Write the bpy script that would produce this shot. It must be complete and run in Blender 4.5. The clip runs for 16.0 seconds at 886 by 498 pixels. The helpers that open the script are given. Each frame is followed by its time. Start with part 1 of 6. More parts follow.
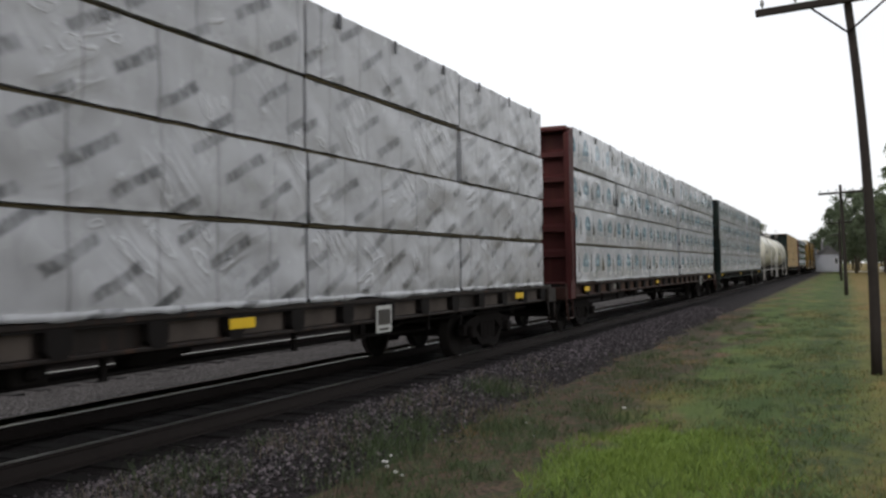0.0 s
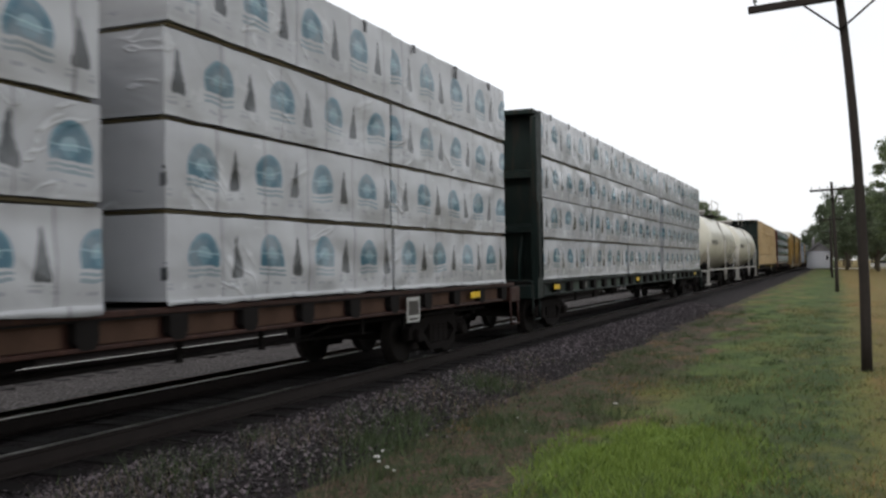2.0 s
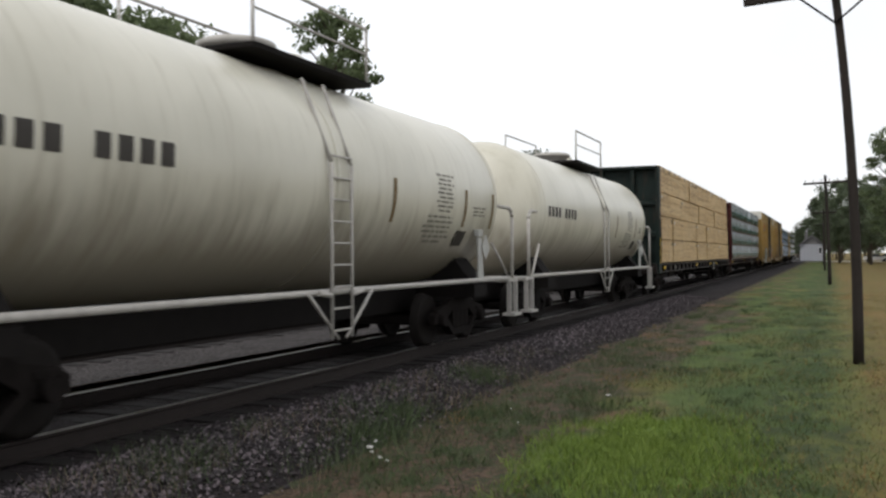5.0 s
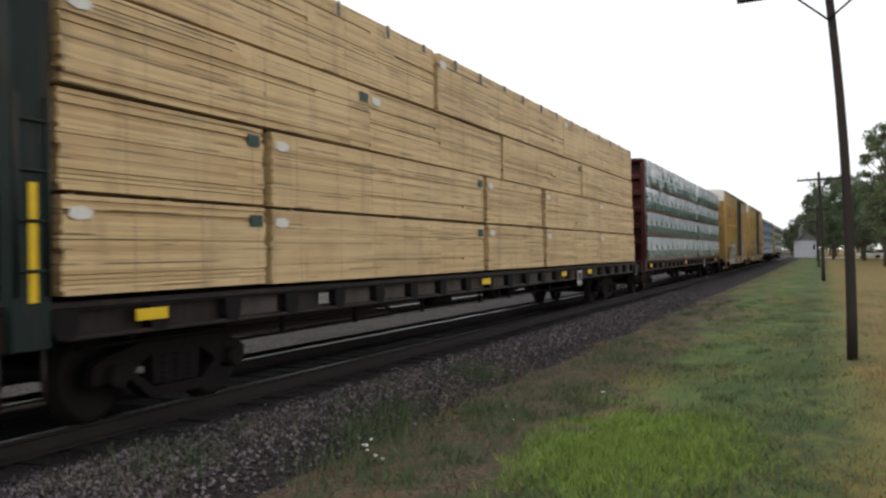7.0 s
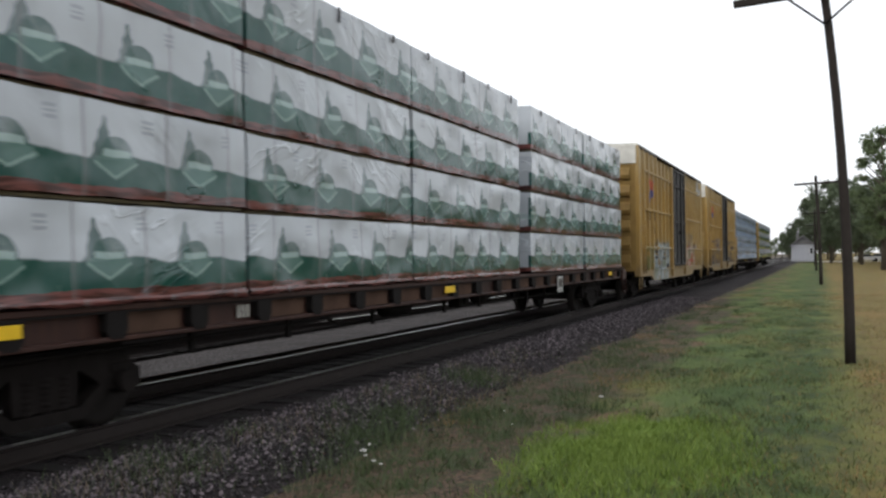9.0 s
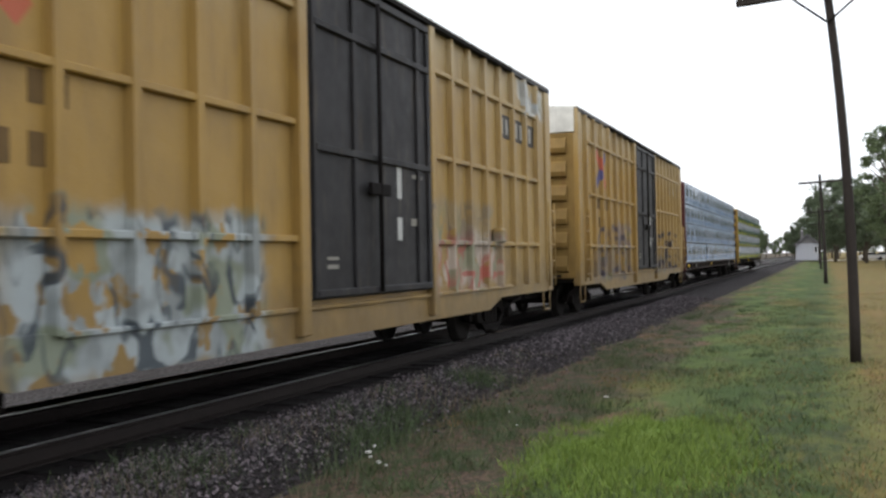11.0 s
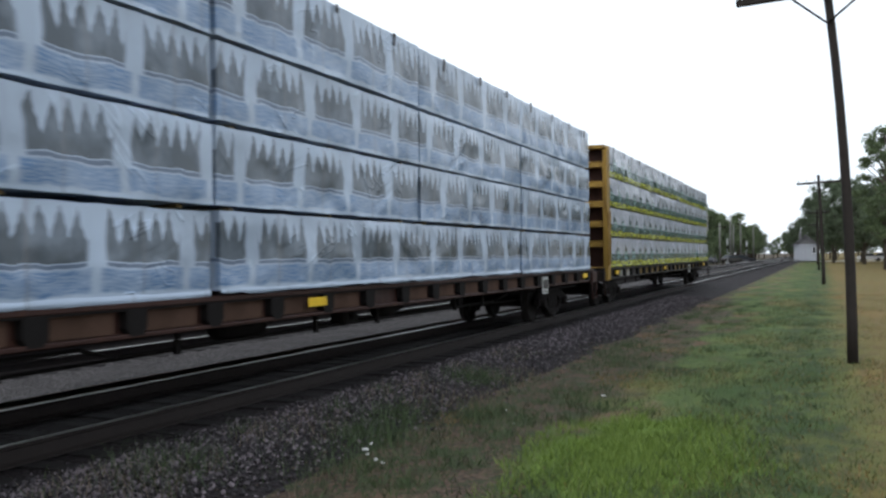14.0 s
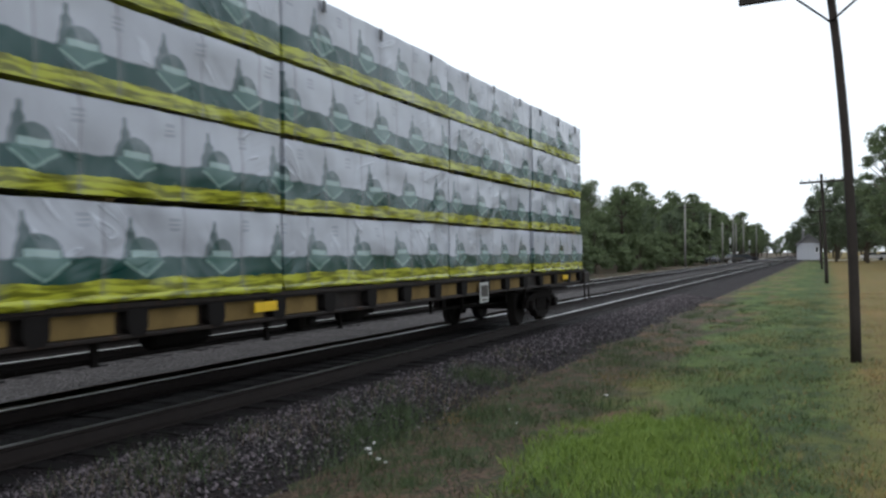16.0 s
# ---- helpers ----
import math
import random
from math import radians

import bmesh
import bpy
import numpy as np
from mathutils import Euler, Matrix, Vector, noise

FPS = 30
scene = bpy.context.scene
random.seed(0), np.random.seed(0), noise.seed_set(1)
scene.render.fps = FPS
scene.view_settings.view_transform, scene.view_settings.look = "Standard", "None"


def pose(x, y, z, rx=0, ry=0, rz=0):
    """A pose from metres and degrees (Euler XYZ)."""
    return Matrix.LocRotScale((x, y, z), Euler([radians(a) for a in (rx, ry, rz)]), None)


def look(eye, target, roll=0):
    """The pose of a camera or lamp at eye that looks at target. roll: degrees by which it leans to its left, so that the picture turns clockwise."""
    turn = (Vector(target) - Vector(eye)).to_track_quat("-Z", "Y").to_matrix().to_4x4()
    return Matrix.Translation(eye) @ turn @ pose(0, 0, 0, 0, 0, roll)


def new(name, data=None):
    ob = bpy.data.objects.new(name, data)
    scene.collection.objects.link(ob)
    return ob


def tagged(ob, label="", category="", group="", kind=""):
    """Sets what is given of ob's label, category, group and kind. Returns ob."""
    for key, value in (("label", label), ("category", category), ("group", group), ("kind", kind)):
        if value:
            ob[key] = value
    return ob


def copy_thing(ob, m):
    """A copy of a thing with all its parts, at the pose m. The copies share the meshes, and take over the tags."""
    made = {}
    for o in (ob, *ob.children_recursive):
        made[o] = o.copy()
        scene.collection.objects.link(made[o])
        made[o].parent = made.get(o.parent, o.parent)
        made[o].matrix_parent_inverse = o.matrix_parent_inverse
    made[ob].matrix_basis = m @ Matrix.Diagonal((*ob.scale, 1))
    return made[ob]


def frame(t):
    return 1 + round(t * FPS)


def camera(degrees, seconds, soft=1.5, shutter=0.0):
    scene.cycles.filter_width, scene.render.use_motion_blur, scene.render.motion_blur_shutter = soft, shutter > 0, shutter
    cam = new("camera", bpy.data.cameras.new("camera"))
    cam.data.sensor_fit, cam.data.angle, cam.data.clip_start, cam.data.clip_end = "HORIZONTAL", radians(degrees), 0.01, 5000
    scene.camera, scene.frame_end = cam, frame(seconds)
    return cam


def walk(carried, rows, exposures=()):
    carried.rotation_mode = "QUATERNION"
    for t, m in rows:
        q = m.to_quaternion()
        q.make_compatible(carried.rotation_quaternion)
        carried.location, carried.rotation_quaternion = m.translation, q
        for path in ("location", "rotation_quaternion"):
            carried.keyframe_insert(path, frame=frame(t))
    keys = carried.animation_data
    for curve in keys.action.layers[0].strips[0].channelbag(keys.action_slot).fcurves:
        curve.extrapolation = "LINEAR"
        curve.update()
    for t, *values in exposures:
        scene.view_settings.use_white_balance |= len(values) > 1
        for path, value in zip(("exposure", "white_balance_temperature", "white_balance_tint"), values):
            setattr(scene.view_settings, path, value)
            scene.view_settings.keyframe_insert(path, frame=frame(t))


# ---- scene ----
cam = camera(50.76, 16.0, soft=2.5, shutter=0.13)
EYE = 1.49            # metres above the rail heads, which lie at z = 0
LAWN = -0.35
TRACK = -6.92         # x of the near track's middle
TRACK_FAR = -12.0


def rolled(t):
    """How far the train has come at t seconds: 14 metres a second, slowing a little."""
    return 13.832 * t - 0.0111 * (t - 8) ** 2


def held(yaw, pitch, roll):
    return pose(0, 0, EYE, 90 + pitch, 0, yaw) @ pose(0, 0, 0, 0, 0, roll)


PATH = [
    (0.0, 23.261, 1.226, -0.886), (0.5, 23.121, 1.195, -0.893), (1.0, 23.036, 1.066, -0.798), (1.5, 22.937, 0.904, -0.718),
    (2.0, 22.797, 0.938, -0.694), (2.5, 22.708, 0.807, -0.401), (3.0, 22.894, 0.657, -0.641), (3.5, 22.942, 0.573, -0.769),
    (4.0, 22.767, 0.569, -0.532), (6.5, 22.128, 0.124, -0.605), (7.0, 22.104, 0.252, -0.627), (7.5, 21.970, 0.434, -0.260),
    (8.0, 22.025, 0.559, -0.435), (10.5, 21.966, 0.443, -1.045), (11.0, 22.201, 0.613, -1.117), (11.5, 22.164, 0.619, -0.870),
    (12.0, 21.986, 0.615, -0.922), (12.5, 22.048, 0.517, -0.888), (13.0, 22.049, 0.425, -0.942), (13.5, 22.082, 0.592, -0.775),
    (14.0, 22.103, 0.487, -0.704), (14.5, 22.122, 0.354, -1.014), (15.0, 22.230, 0.405, -0.874), (15.5, 22.359, 0.491, -0.806),
    (16.0, 22.260, 0.454, -0.756)]
walk(cam, [(t, held(a, b, c)) for t, a, b, c in PATH], exposures=[
    (0, 0.10, 6500, 10), (4, 0.08, 6500, 10), (6.5, 0.15, 6500, 10), (7, 0.30, 6500, 10), (8, 0.32, 6450, 10), (10.5, 0.45, 6320, 10),
    (11, 0.60, 6300, 10), (12.5, 0.66, 6150, 9), (13.2, 0.52, 5980, 8), (14, 0.32, 5920, 7), (16, 0.24, 6000, 7)])

# ---- light: a bright overcast sky, with a weak wide sun behind the cloud ----
SUN_EL, SUN_AZ = 48, 200
world = bpy.data.worlds.new("overcast")
scene.world = world
world.use_nodes = True
wt = world.node_tree
sky = wt.nodes.new("ShaderNodeTexSky")
sky.sky_type, sky.sun_disc = "NISHITA", False
sky.sun_elevation, sky.sun_rotation = radians(SUN_EL), radians(SUN_AZ)
sky.dust_density = 4.0
grey = wt.nodes.new("ShaderNodeMix")
grey.data_type, grey.inputs[0].default_value = "RGBA", 0.82
grey.inputs[7].default_value = (9.6, 9.7, 9.9, 1)
cloud = wt.nodes.new("ShaderNodeTexNoise")
cloud.inputs["Scale"].default_value, cloud.inputs["Detail"].default_value = 2.2, 5
cramp = wt.nodes.new("ShaderNodeMapRange")
cramp.inputs[3].default_value, cramp.inputs[4].default_value = 0.80, 1.2
gain = wt.nodes.new("ShaderNodeVectorMath")
gain.operation = "MULTIPLY"
wt.links.new(sky.outputs[0], grey.inputs[6])
wt.links.new(grey.outputs[2], gain.inputs[0])
wt.links.new(cloud.outputs[0], cramp.inputs[0])
wt.links.new(cramp.outputs[0], gain.inputs[1])
wt.links.new(gain.outputs[0], wt.nodes["Background"].inputs[0])
wt.nodes["Background"].inputs[1].default_value = 0.12
sun = new("sun", bpy.data.lights.new("sun", "SUN"))
sun.data.energy, sun.data.angle, sun.data.color = 0.8, radians(25), (1, 0.97, 0.92)
sun.matrix_world = look((0, 0, 50), (50 * -math.sin(radians(SUN_AZ)), 50 * -math.cos(radians(SUN_AZ)), 50 - 50 * math.tan(radians(SUN_EL))))


# ---- materials ----
class Val:
    """A number in a node tree, with arithmetic."""

    def __init__(self, g, s):
        self.g, self.s = g, s

    def op(self, kind, *others):
        n = self.g.nt.nodes.new("ShaderNodeMath")
        n.operation = kind
        for i, o in enumerate((self, *others)):
            if isinstance(o, Val):
                self.g.nt.links.new(o.s, n.inputs[i])
            else:
                n.inputs[i].default_value = o
        return Val(self.g, n.outputs[0])

    def __add__(self, o): return self.op("ADD", o)
    def __sub__(self, o): return self.op("SUBTRACT", o)
    def __mul__(self, o): return self.op("MULTIPLY", o)
    def __truediv__(self, o): return self.op("DIVIDE", o)
    def gt(self, o): return self.op("GREATER_THAN", o)
    def lt(self, o): return self.op("LESS_THAN", o)
    def hi(self, o): return self.op("MAXIMUM", o)
    def lo(self, o): return self.op("MINIMUM", o)
    def abs(self): return self.op("ABSOLUTE")
    def fract(self): return self.op("FRACT")
    def floor(self): return self.op("FLOOR")
    def sin(self): return self.op("SINE")

    def step(self, a, b):
        """0 below a, 1 above b, smooth between."""
        n = self.g.nt.nodes.new("ShaderNodeMapRange")
        n.interpolation_type = "SMOOTHSTEP"
        self.g.nt.links.new(self.s, n.inputs[0])
        n.inputs[1].default_value, n.inputs[2].default_value = a, b
        return Val(self.g, n.outputs[0])

    def band(self, a, b, soft=0.012):
        """1 between a and b."""
        return self.step(a - soft, a + soft) * (self * -1).step(-b - soft, -b + soft)


class Graph:
    def __init__(self, m):
        m.use_nodes = True
        self.nt = m.node_tree
        self.bsdf = self.nt.nodes["Principled BSDF"]
        c = self.nt.nodes.new("ShaderNodeTexCoord")
        self.vec = c.outputs["Object"]
        s = self.nt.nodes.new("ShaderNodeSeparateXYZ")
        self.nt.links.new(self.vec, s.inputs[0])
        self.x, self.y, self.z = (Val(self, s.outputs[i]) for i in range(3))
        self.rand = Val(self, self.nt.nodes.new("ShaderNodeObjectInfo").outputs["Random"])
        self.island = Val(self, self.nt.nodes.new("ShaderNodeNewGeometry").outputs["Random Per Island"])

    def world_vec(self):
        return self.nt.nodes.new("ShaderNodeNewGeometry").outputs["Position"]

    def point(self, x, y, z):
        n = self.nt.nodes.new("ShaderNodeCombineXYZ")
        for i, v in enumerate((x, y, z)):
            if isinstance(v, Val):
                self.nt.links.new(v.s, n.inputs[i])
            else:
                n.inputs[i].default_value = v
        return n.outputs[0]

    def noise(self, scale, detail=3.0, vec=None, rough=0.55):
        n = self.nt.nodes.new("ShaderNodeTexNoise")
        n.inputs["Scale"].default_value, n.inputs["Detail"].default_value = scale, detail
        n.inputs["Roughness"].default_value = rough
        self.nt.links.new(vec or self.vec, n.inputs["Vector"])
        return Val(self, n.outputs[0])

    def cells(self, scale, vec=None):
        n = self.nt.nodes.new("ShaderNodeTexVoronoi")
        n.inputs["Scale"].default_value = scale
        self.nt.links.new(vec or self.vec, n.inputs["Vector"])
        return Val(self, n.outputs[0])

    def mix(self, fac, a, b):
        n = self.nt.nodes.new("ShaderNodeMix")
        n.data_type = "RGBA"
        for i, v in ((0, fac), (6, a), (7, b)):
            if isinstance(v, Val):
                self.nt.links.new(v.s, n.inputs[i])
            elif isinstance(v, tuple):
                n.inputs[i].default_value = (*v, 1)
            elif isinstance(v, (int, float)):
                n.inputs[i].default_value = v
            else:
                self.nt.links.new(v, n.inputs[i])
        return n.outputs[2]

    def end(self, colour, rough=0.6, metal=0.0, bump=None, strength=0.3, dist=0.02, spec=0.5):
        for name, v in (("Base Color", colour), ("Roughness", rough), ("Metallic", metal), ("Specular IOR Level", spec)):
            i = self.bsdf.inputs[name]
            if isinstance(v, Val):
                self.nt.links.new(v.s, i)
            elif isinstance(v, tuple):
                i.default_value = (*v, 1)
            elif isinstance(v, (int, float)):
                i.default_value = v
            else:
                self.nt.links.new(v, i)
        if bump is not None:
            b = self.nt.nodes.new("ShaderNodeBump")
            b.inputs["Strength"].default_value, b.inputs["Distance"].default_value = strength, dist
            self.nt.links.new(bump.s, b.inputs["Height"])
            self.nt.links.new(b.outputs[0], self.bsdf.inputs["Normal"])


def material(name):
    m = bpy.data.materials.new(name)
    return m, Graph(m)


def painted(name, colour, rust=(0.10, 0.045, 0.025), wear=0.35, rough=0.55, scale=2.0):
    """Old paint on steel: fading, streaks of rust and road dirt."""
    m, g = material(name)
    n1 = g.noise(scale, 6)
    streak = g.noise(3.0, 5, g.point(g.x * 3, g.y * 3, g.z * 0.35))
    fine = g.noise(40, 3)
    dark = tuple(c * 0.55 for c in colour)
    c = g.mix(n1.step(0.35, 0.7) * 0.6, colour, dark)
    c = g.mix(streak.step(0.52, 0.75) * wear, c, rust)
    c = g.mix(fine.step(0.6, 0.8) * wear * 0.5, c, rust)
    g.end(c, g.noise(6, 2) * 0.3 + (rough - 0.15), bump=fine, strength=0.15, dist=0.01, spec=0.14)
    return m


def wrap_base(g, tint=(0.55, 0.56, 0.58), ripple=0.6):
    """Wet plastic lumber wrap: sagging folds, drawn diagonal wrinkles, dust, wood showing dimly through."""
    r = g.rand * 37
    v = g.point(g.x, g.y + r, g.z)
    u = g.y + r
    sag = g.noise(0.9, 2, g.point(g.x, u * 0.8, g.z * 1.2), 0.45)
    sway = g.noise(0.8, 2, v) * 2.0
    up = g.noise(1.0, 2, g.point(g.x, u * 0.7 + g.z * 0.4, g.z * 4.6 - g.y * 2.1 + sway), 0.4)       # wrinkles rising one way
    down = g.noise(1.0, 2, g.point(g.x, u * 0.6 - g.z * 0.5, g.z * 3.4 + g.y * 2.8 + sway), 0.4)     # and the other
    where = g.noise(0.6, 2, v).step(0.44, 0.56)
    drawn = g.noise(0.8, 2, g.point(g.x, u + 11, g.z * 0.7)).step(0.44, 0.66)
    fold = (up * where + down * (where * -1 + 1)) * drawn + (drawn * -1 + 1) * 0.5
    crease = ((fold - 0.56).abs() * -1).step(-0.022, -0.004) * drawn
    grime = g.noise(0.5, 4, v)
    smear = g.noise(1.4, 4, g.point(g.x, u * 1.6, g.z * 0.6))
    panel = g.noise(0.9, 1, g.point(0.0, (u * 0.9).floor() * 3.1, 2.0))
    c = g.mix(grime.step(0.36, 0.7) * 0.5, tint, tuple(k * 0.68 for k in tint))
    c = g.mix(smear.step(0.45, 0.75) * 0.38, c, tuple(k * 0.58 for k in tint))
    c = g.mix(panel.step(0.4, 0.65) * 0.3, c, tuple(min(0.85, k * 1.3) for k in tint))
    # highlights on the fold creases are painted into the film colour
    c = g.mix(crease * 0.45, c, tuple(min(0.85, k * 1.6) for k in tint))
    # a lighter edge at the foot, where the film is folded under
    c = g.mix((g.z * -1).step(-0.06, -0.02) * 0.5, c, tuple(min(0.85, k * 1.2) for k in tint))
    return c, sag * 1.6 + fold * ripple + crease * 0.12, v


def strapped(g, c, period, amount=0.6, width=0.03):
    """Steel straps, unevenly spaced, with pleat shade and a highlight coloured in beside them."""
    w = g.y + g.noise(0.7, 1, g.point(0.0, g.y, g.rand * 9)) * 0.9
    f = (w / period + g.rand).fract() * period
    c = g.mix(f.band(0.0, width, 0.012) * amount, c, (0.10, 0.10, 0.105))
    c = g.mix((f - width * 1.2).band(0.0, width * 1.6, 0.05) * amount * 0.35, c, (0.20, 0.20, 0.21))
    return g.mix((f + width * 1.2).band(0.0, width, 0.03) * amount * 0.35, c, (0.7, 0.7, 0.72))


def faded(g, mask, v, least=0.6):
    """A print that is worn and hazy in places."""
    return mask * g.x.step(-0.08, -0.05) * (g.noise(2.3, 4, v).step(0.30, 0.62) * (1 - least) + least)


def wrap_slant():
    m, g = material("wrap_slanted_marks")
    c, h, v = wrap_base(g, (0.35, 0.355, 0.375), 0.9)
    y = g.y + g.rand * 3.1 + (g.noise(1.6, 2, v) - 0.5) * 0.25
    u, w = y * 0.90 + g.z * 0.42, y * -0.42 + g.z * 0.90       # rising by 25 degrees
    row = (w / 0.42).floor()
    a = ((u + row * 0.37) / 1.15).fract() * 1.15
    b = (w / 0.42).fract() * 0.42
    ragged = (g.noise(9, 2, g.point(0.0, u * 1.5, w * 2.2)) - 0.5) * 0.09
    mark = (a + ragged).band(0.16, 0.82, 0.05) * (b + ragged * 0.5).band(0.15, 0.255, 0.022)
    letters = g.noise(1.0, 1, g.point(row, u * 26, w * 5)).step(0.36, 0.54)
    mark = mark * (letters * 0.45 + 0.55)
    c = g.mix(faded(g, mark, v, 0.45) * 0.85, c, (0.034, 0.036, 0.04))
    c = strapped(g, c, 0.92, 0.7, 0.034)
    g.end(c, g.noise(3, 2) * 0.2 + 0.16, bump=h, strength=0.7, dist=0.10, spec=0.4)
    return m


def wrap_dome(tint=(0.40, 0.41, 0.43)):
    m, g = material("wrap_teal_domes")
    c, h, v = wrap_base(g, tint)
    P = 1.12
    p = ((g.y + g.rand * 1.1 + (g.noise(1.7, 3, v) - 0.5) * 0.14) / P).fract() * P
    z = g.z + (g.noise(2.1, 3, g.point(g.x, g.y + g.rand * 20, g.z + 4)) - 0.5) * 0.13
    dx, dz = p - 0.36, z - 0.40
    rr = (dx * dx + dz * dz).op("SQRT")
    dome = (rr * -1).step(-0.245, -0.225) * z.step(0.30, 0.32)
    inner = (rr * -1).step(-0.12, -0.105) * z.step(0.39, 0.40)
    c = g.mix(faded(g, dome, v) * 0.92, c, (0.006, 0.085, 0.135))
    c = g.mix(inner * 0.35 + z.band(0.435, 0.45, 0.006) * dome * 0.4, c, (0.35, 0.5, 0.54))
    arcs = ((rr * 34).sin().step(0.3, 0.9)) * dome
    c = g.mix(arcs * 0.3, c, (0.16, 0.30, 0.36))
    bars = dx.abs().lt(0.24) * (z.band(0.255, 0.28, 0.006) + z.band(0.205, 0.235, 0.006) * 0.9)
    c = g.mix(faded(g, bars, v) * 0.75, c, (0.10, 0.17, 0.20))
    tx = (p - 0.87).abs()
    tree = (tx + (z - 0.66) * 0.235 + (z * 62).sin() * 0.004).lt(0.0) * z.gt(0.23) + tx.lt(0.085) * z.band(0.21, 0.33, 0.01)
    c = g.mix(faded(g, tree.lo(1.0), v, 0.75) * 0.95, c, (0.022, 0.028, 0.032))
    text = ((p * 26).sin().gt(-0.2)) * p.band(0.72, 1.03) * (z.band(0.12, 0.15, 0.006) + z.band(0.17, 0.185, 0.005))
    text2 = ((p * 31).sin().gt(-0.3)) * p.band(0.1, 0.6) * (z.band(0.11, 0.14, 0.006))
    c = g.mix((text + text2).lo(1.0) * 0.4, c, (0.15, 0.17, 0.19))
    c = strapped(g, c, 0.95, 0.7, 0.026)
    g.end(c, g.noise(3, 2) * 0.2 + 0.14, bump=h, strength=0.7, dist=0.10, spec=0.4)
    return m


def wrap_hills(name, foot, light=(0.40, 0.43, 0.46), green=(0.006, 0.058, 0.046), foot_top=0.1, wave=0.008):
    """White above, a green wooded hill line with arched badges below, a coloured foot."""
    m, g = material(name)
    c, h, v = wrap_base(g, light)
    P = 1.15
    q = g.y + g.rand * 1.0 + (g.noise(1.7, 3, v) - 0.5) * 0.16
    p = (q / P).fract() * P
    z = g.z + (g.noise(1.6, 3, g.point(g.x, g.y + g.rand * 20, g.z + 4)) - 0.5) * 0.09
    hill = z + (q * 5.5).sin() * wave + g.noise(5, 3, v) * 0.04
    c = g.mix(faded(g, (hill * -1).step(-0.37, -0.34), v, 0.92), c, green)
    tx = (p - 0.42).abs()
    fir = (tx + (z - 0.70) * 0.36 + (z * 55).sin() * 0.009).lt(0.0)
    c = g.mix(faded(g, fir, v, 0.6) * 0.85, c, (green[0] * 1.3, green[1] * 0.9, green[2]))
    dx, dz = p - 0.58, (z - 0.36) * 1.25
    arch = ((dx * dx + dz * dz).op("SQRT") * -1).step(-0.21, -0.19)
    c = g.mix(faded(g, arch * z.gt(0.33), v) * 0.85, c, green)
    c = g.mix(dx.abs().lt(0.17) * z.band(0.34, 0.40, 0.008) * 0.6, c, (0.4, 0.52, 0.5))
    shield = (dx.abs() * 0.5 + (z - 0.17) * -1)
    c = g.mix(shield.lt(0.0) * dx.abs().lt(0.24) * z.lt(0.34) * 0.35, c, (0.16, 0.27, 0.24))
    vee = shield.abs().lt(0.016) * dx.abs().lt(0.26)
    c = g.mix(vee * 0.45, c, (0.30, 0.42, 0.38))
    tag = p.band(0.92, 1.06) * (z.band(0.58, 0.61, 0.005) + z.band(0.63, 0.65, 0.005) + z.band(0.67, 0.70, 0.005))
    c = g.mix(tag * 0.4, c, (0.12, 0.14, 0.16))
    # light and dark of glossy folds are streaked into the foot's colour
    c = g.mix((z + g.noise(4, 3, v) * 0.05).lt(foot_top + 0.025), c, g.mix(g.noise(1.6, 4, g.point(g.x, q * 1.4, z * 16 + (q * 2.2).sin() * 0.5)).step(0.38, 0.62), foot, tuple(k * 0.3 for k in foot)))
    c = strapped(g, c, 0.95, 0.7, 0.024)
    g.end(c, g.noise(3, 2) * 0.2 + 0.13, bump=h, strength=0.7, dist=0.10, spec=0.4)
    return m


def wrap_forest():
    m, g = material("wrap_forest_panels")
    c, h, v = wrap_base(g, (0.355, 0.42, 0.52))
    P = 1.18
    q = g.y + g.rand * 1.15 + (g.noise(1.7, 3, v) - 0.5) * 0.16
    p = (q / P).fract() * P
    z = g.z + (g.noise(2.1, 3, g.point(g.x, g.y + g.rand * 20, g.z + 4)) - 0.5) * 0.13
    inside = p.band(0.11, 1.06, 0.03)
    spire = ((q / 0.19).fract() - 0.5).abs() * 0.52
    tops = spire * -1 + g.noise(3.3, 2, g.point(0.0, q * 1.3, 0.0)) * 0.30 + (z * 70).sin() * 0.012
    wood = inside * (z - tops).lt(0.60) * z.gt(0.31)
    c = g.mix(faded(g, wood, v, 0.7) * 0.9, c, (0.030, 0.040, 0.048))
    streaks = g.noise(4, 3, g.point(0.0, q * 1.2, z * 22)).step(0.38, 0.62) * 0.55 + 0.45
    lake = p.band(0.05, 1.12, 0.04) * z.band(0.05, 0.25, 0.012) * streaks
    c = g.mix(faded(g, lake, v, 0.6) * 0.85, c, (0.045, 0.12, 0.26))
    c = g.mix(inside * z.band(0.265, 0.30, 0.006) * 0.8, c, (0.05, 0.075, 0.13))
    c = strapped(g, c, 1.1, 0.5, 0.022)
    g.end(c, g.noise(3, 2) * 0.2 + 0.13, bump=h, strength=0.7, dist=0.10, spec=0.4)
    return m


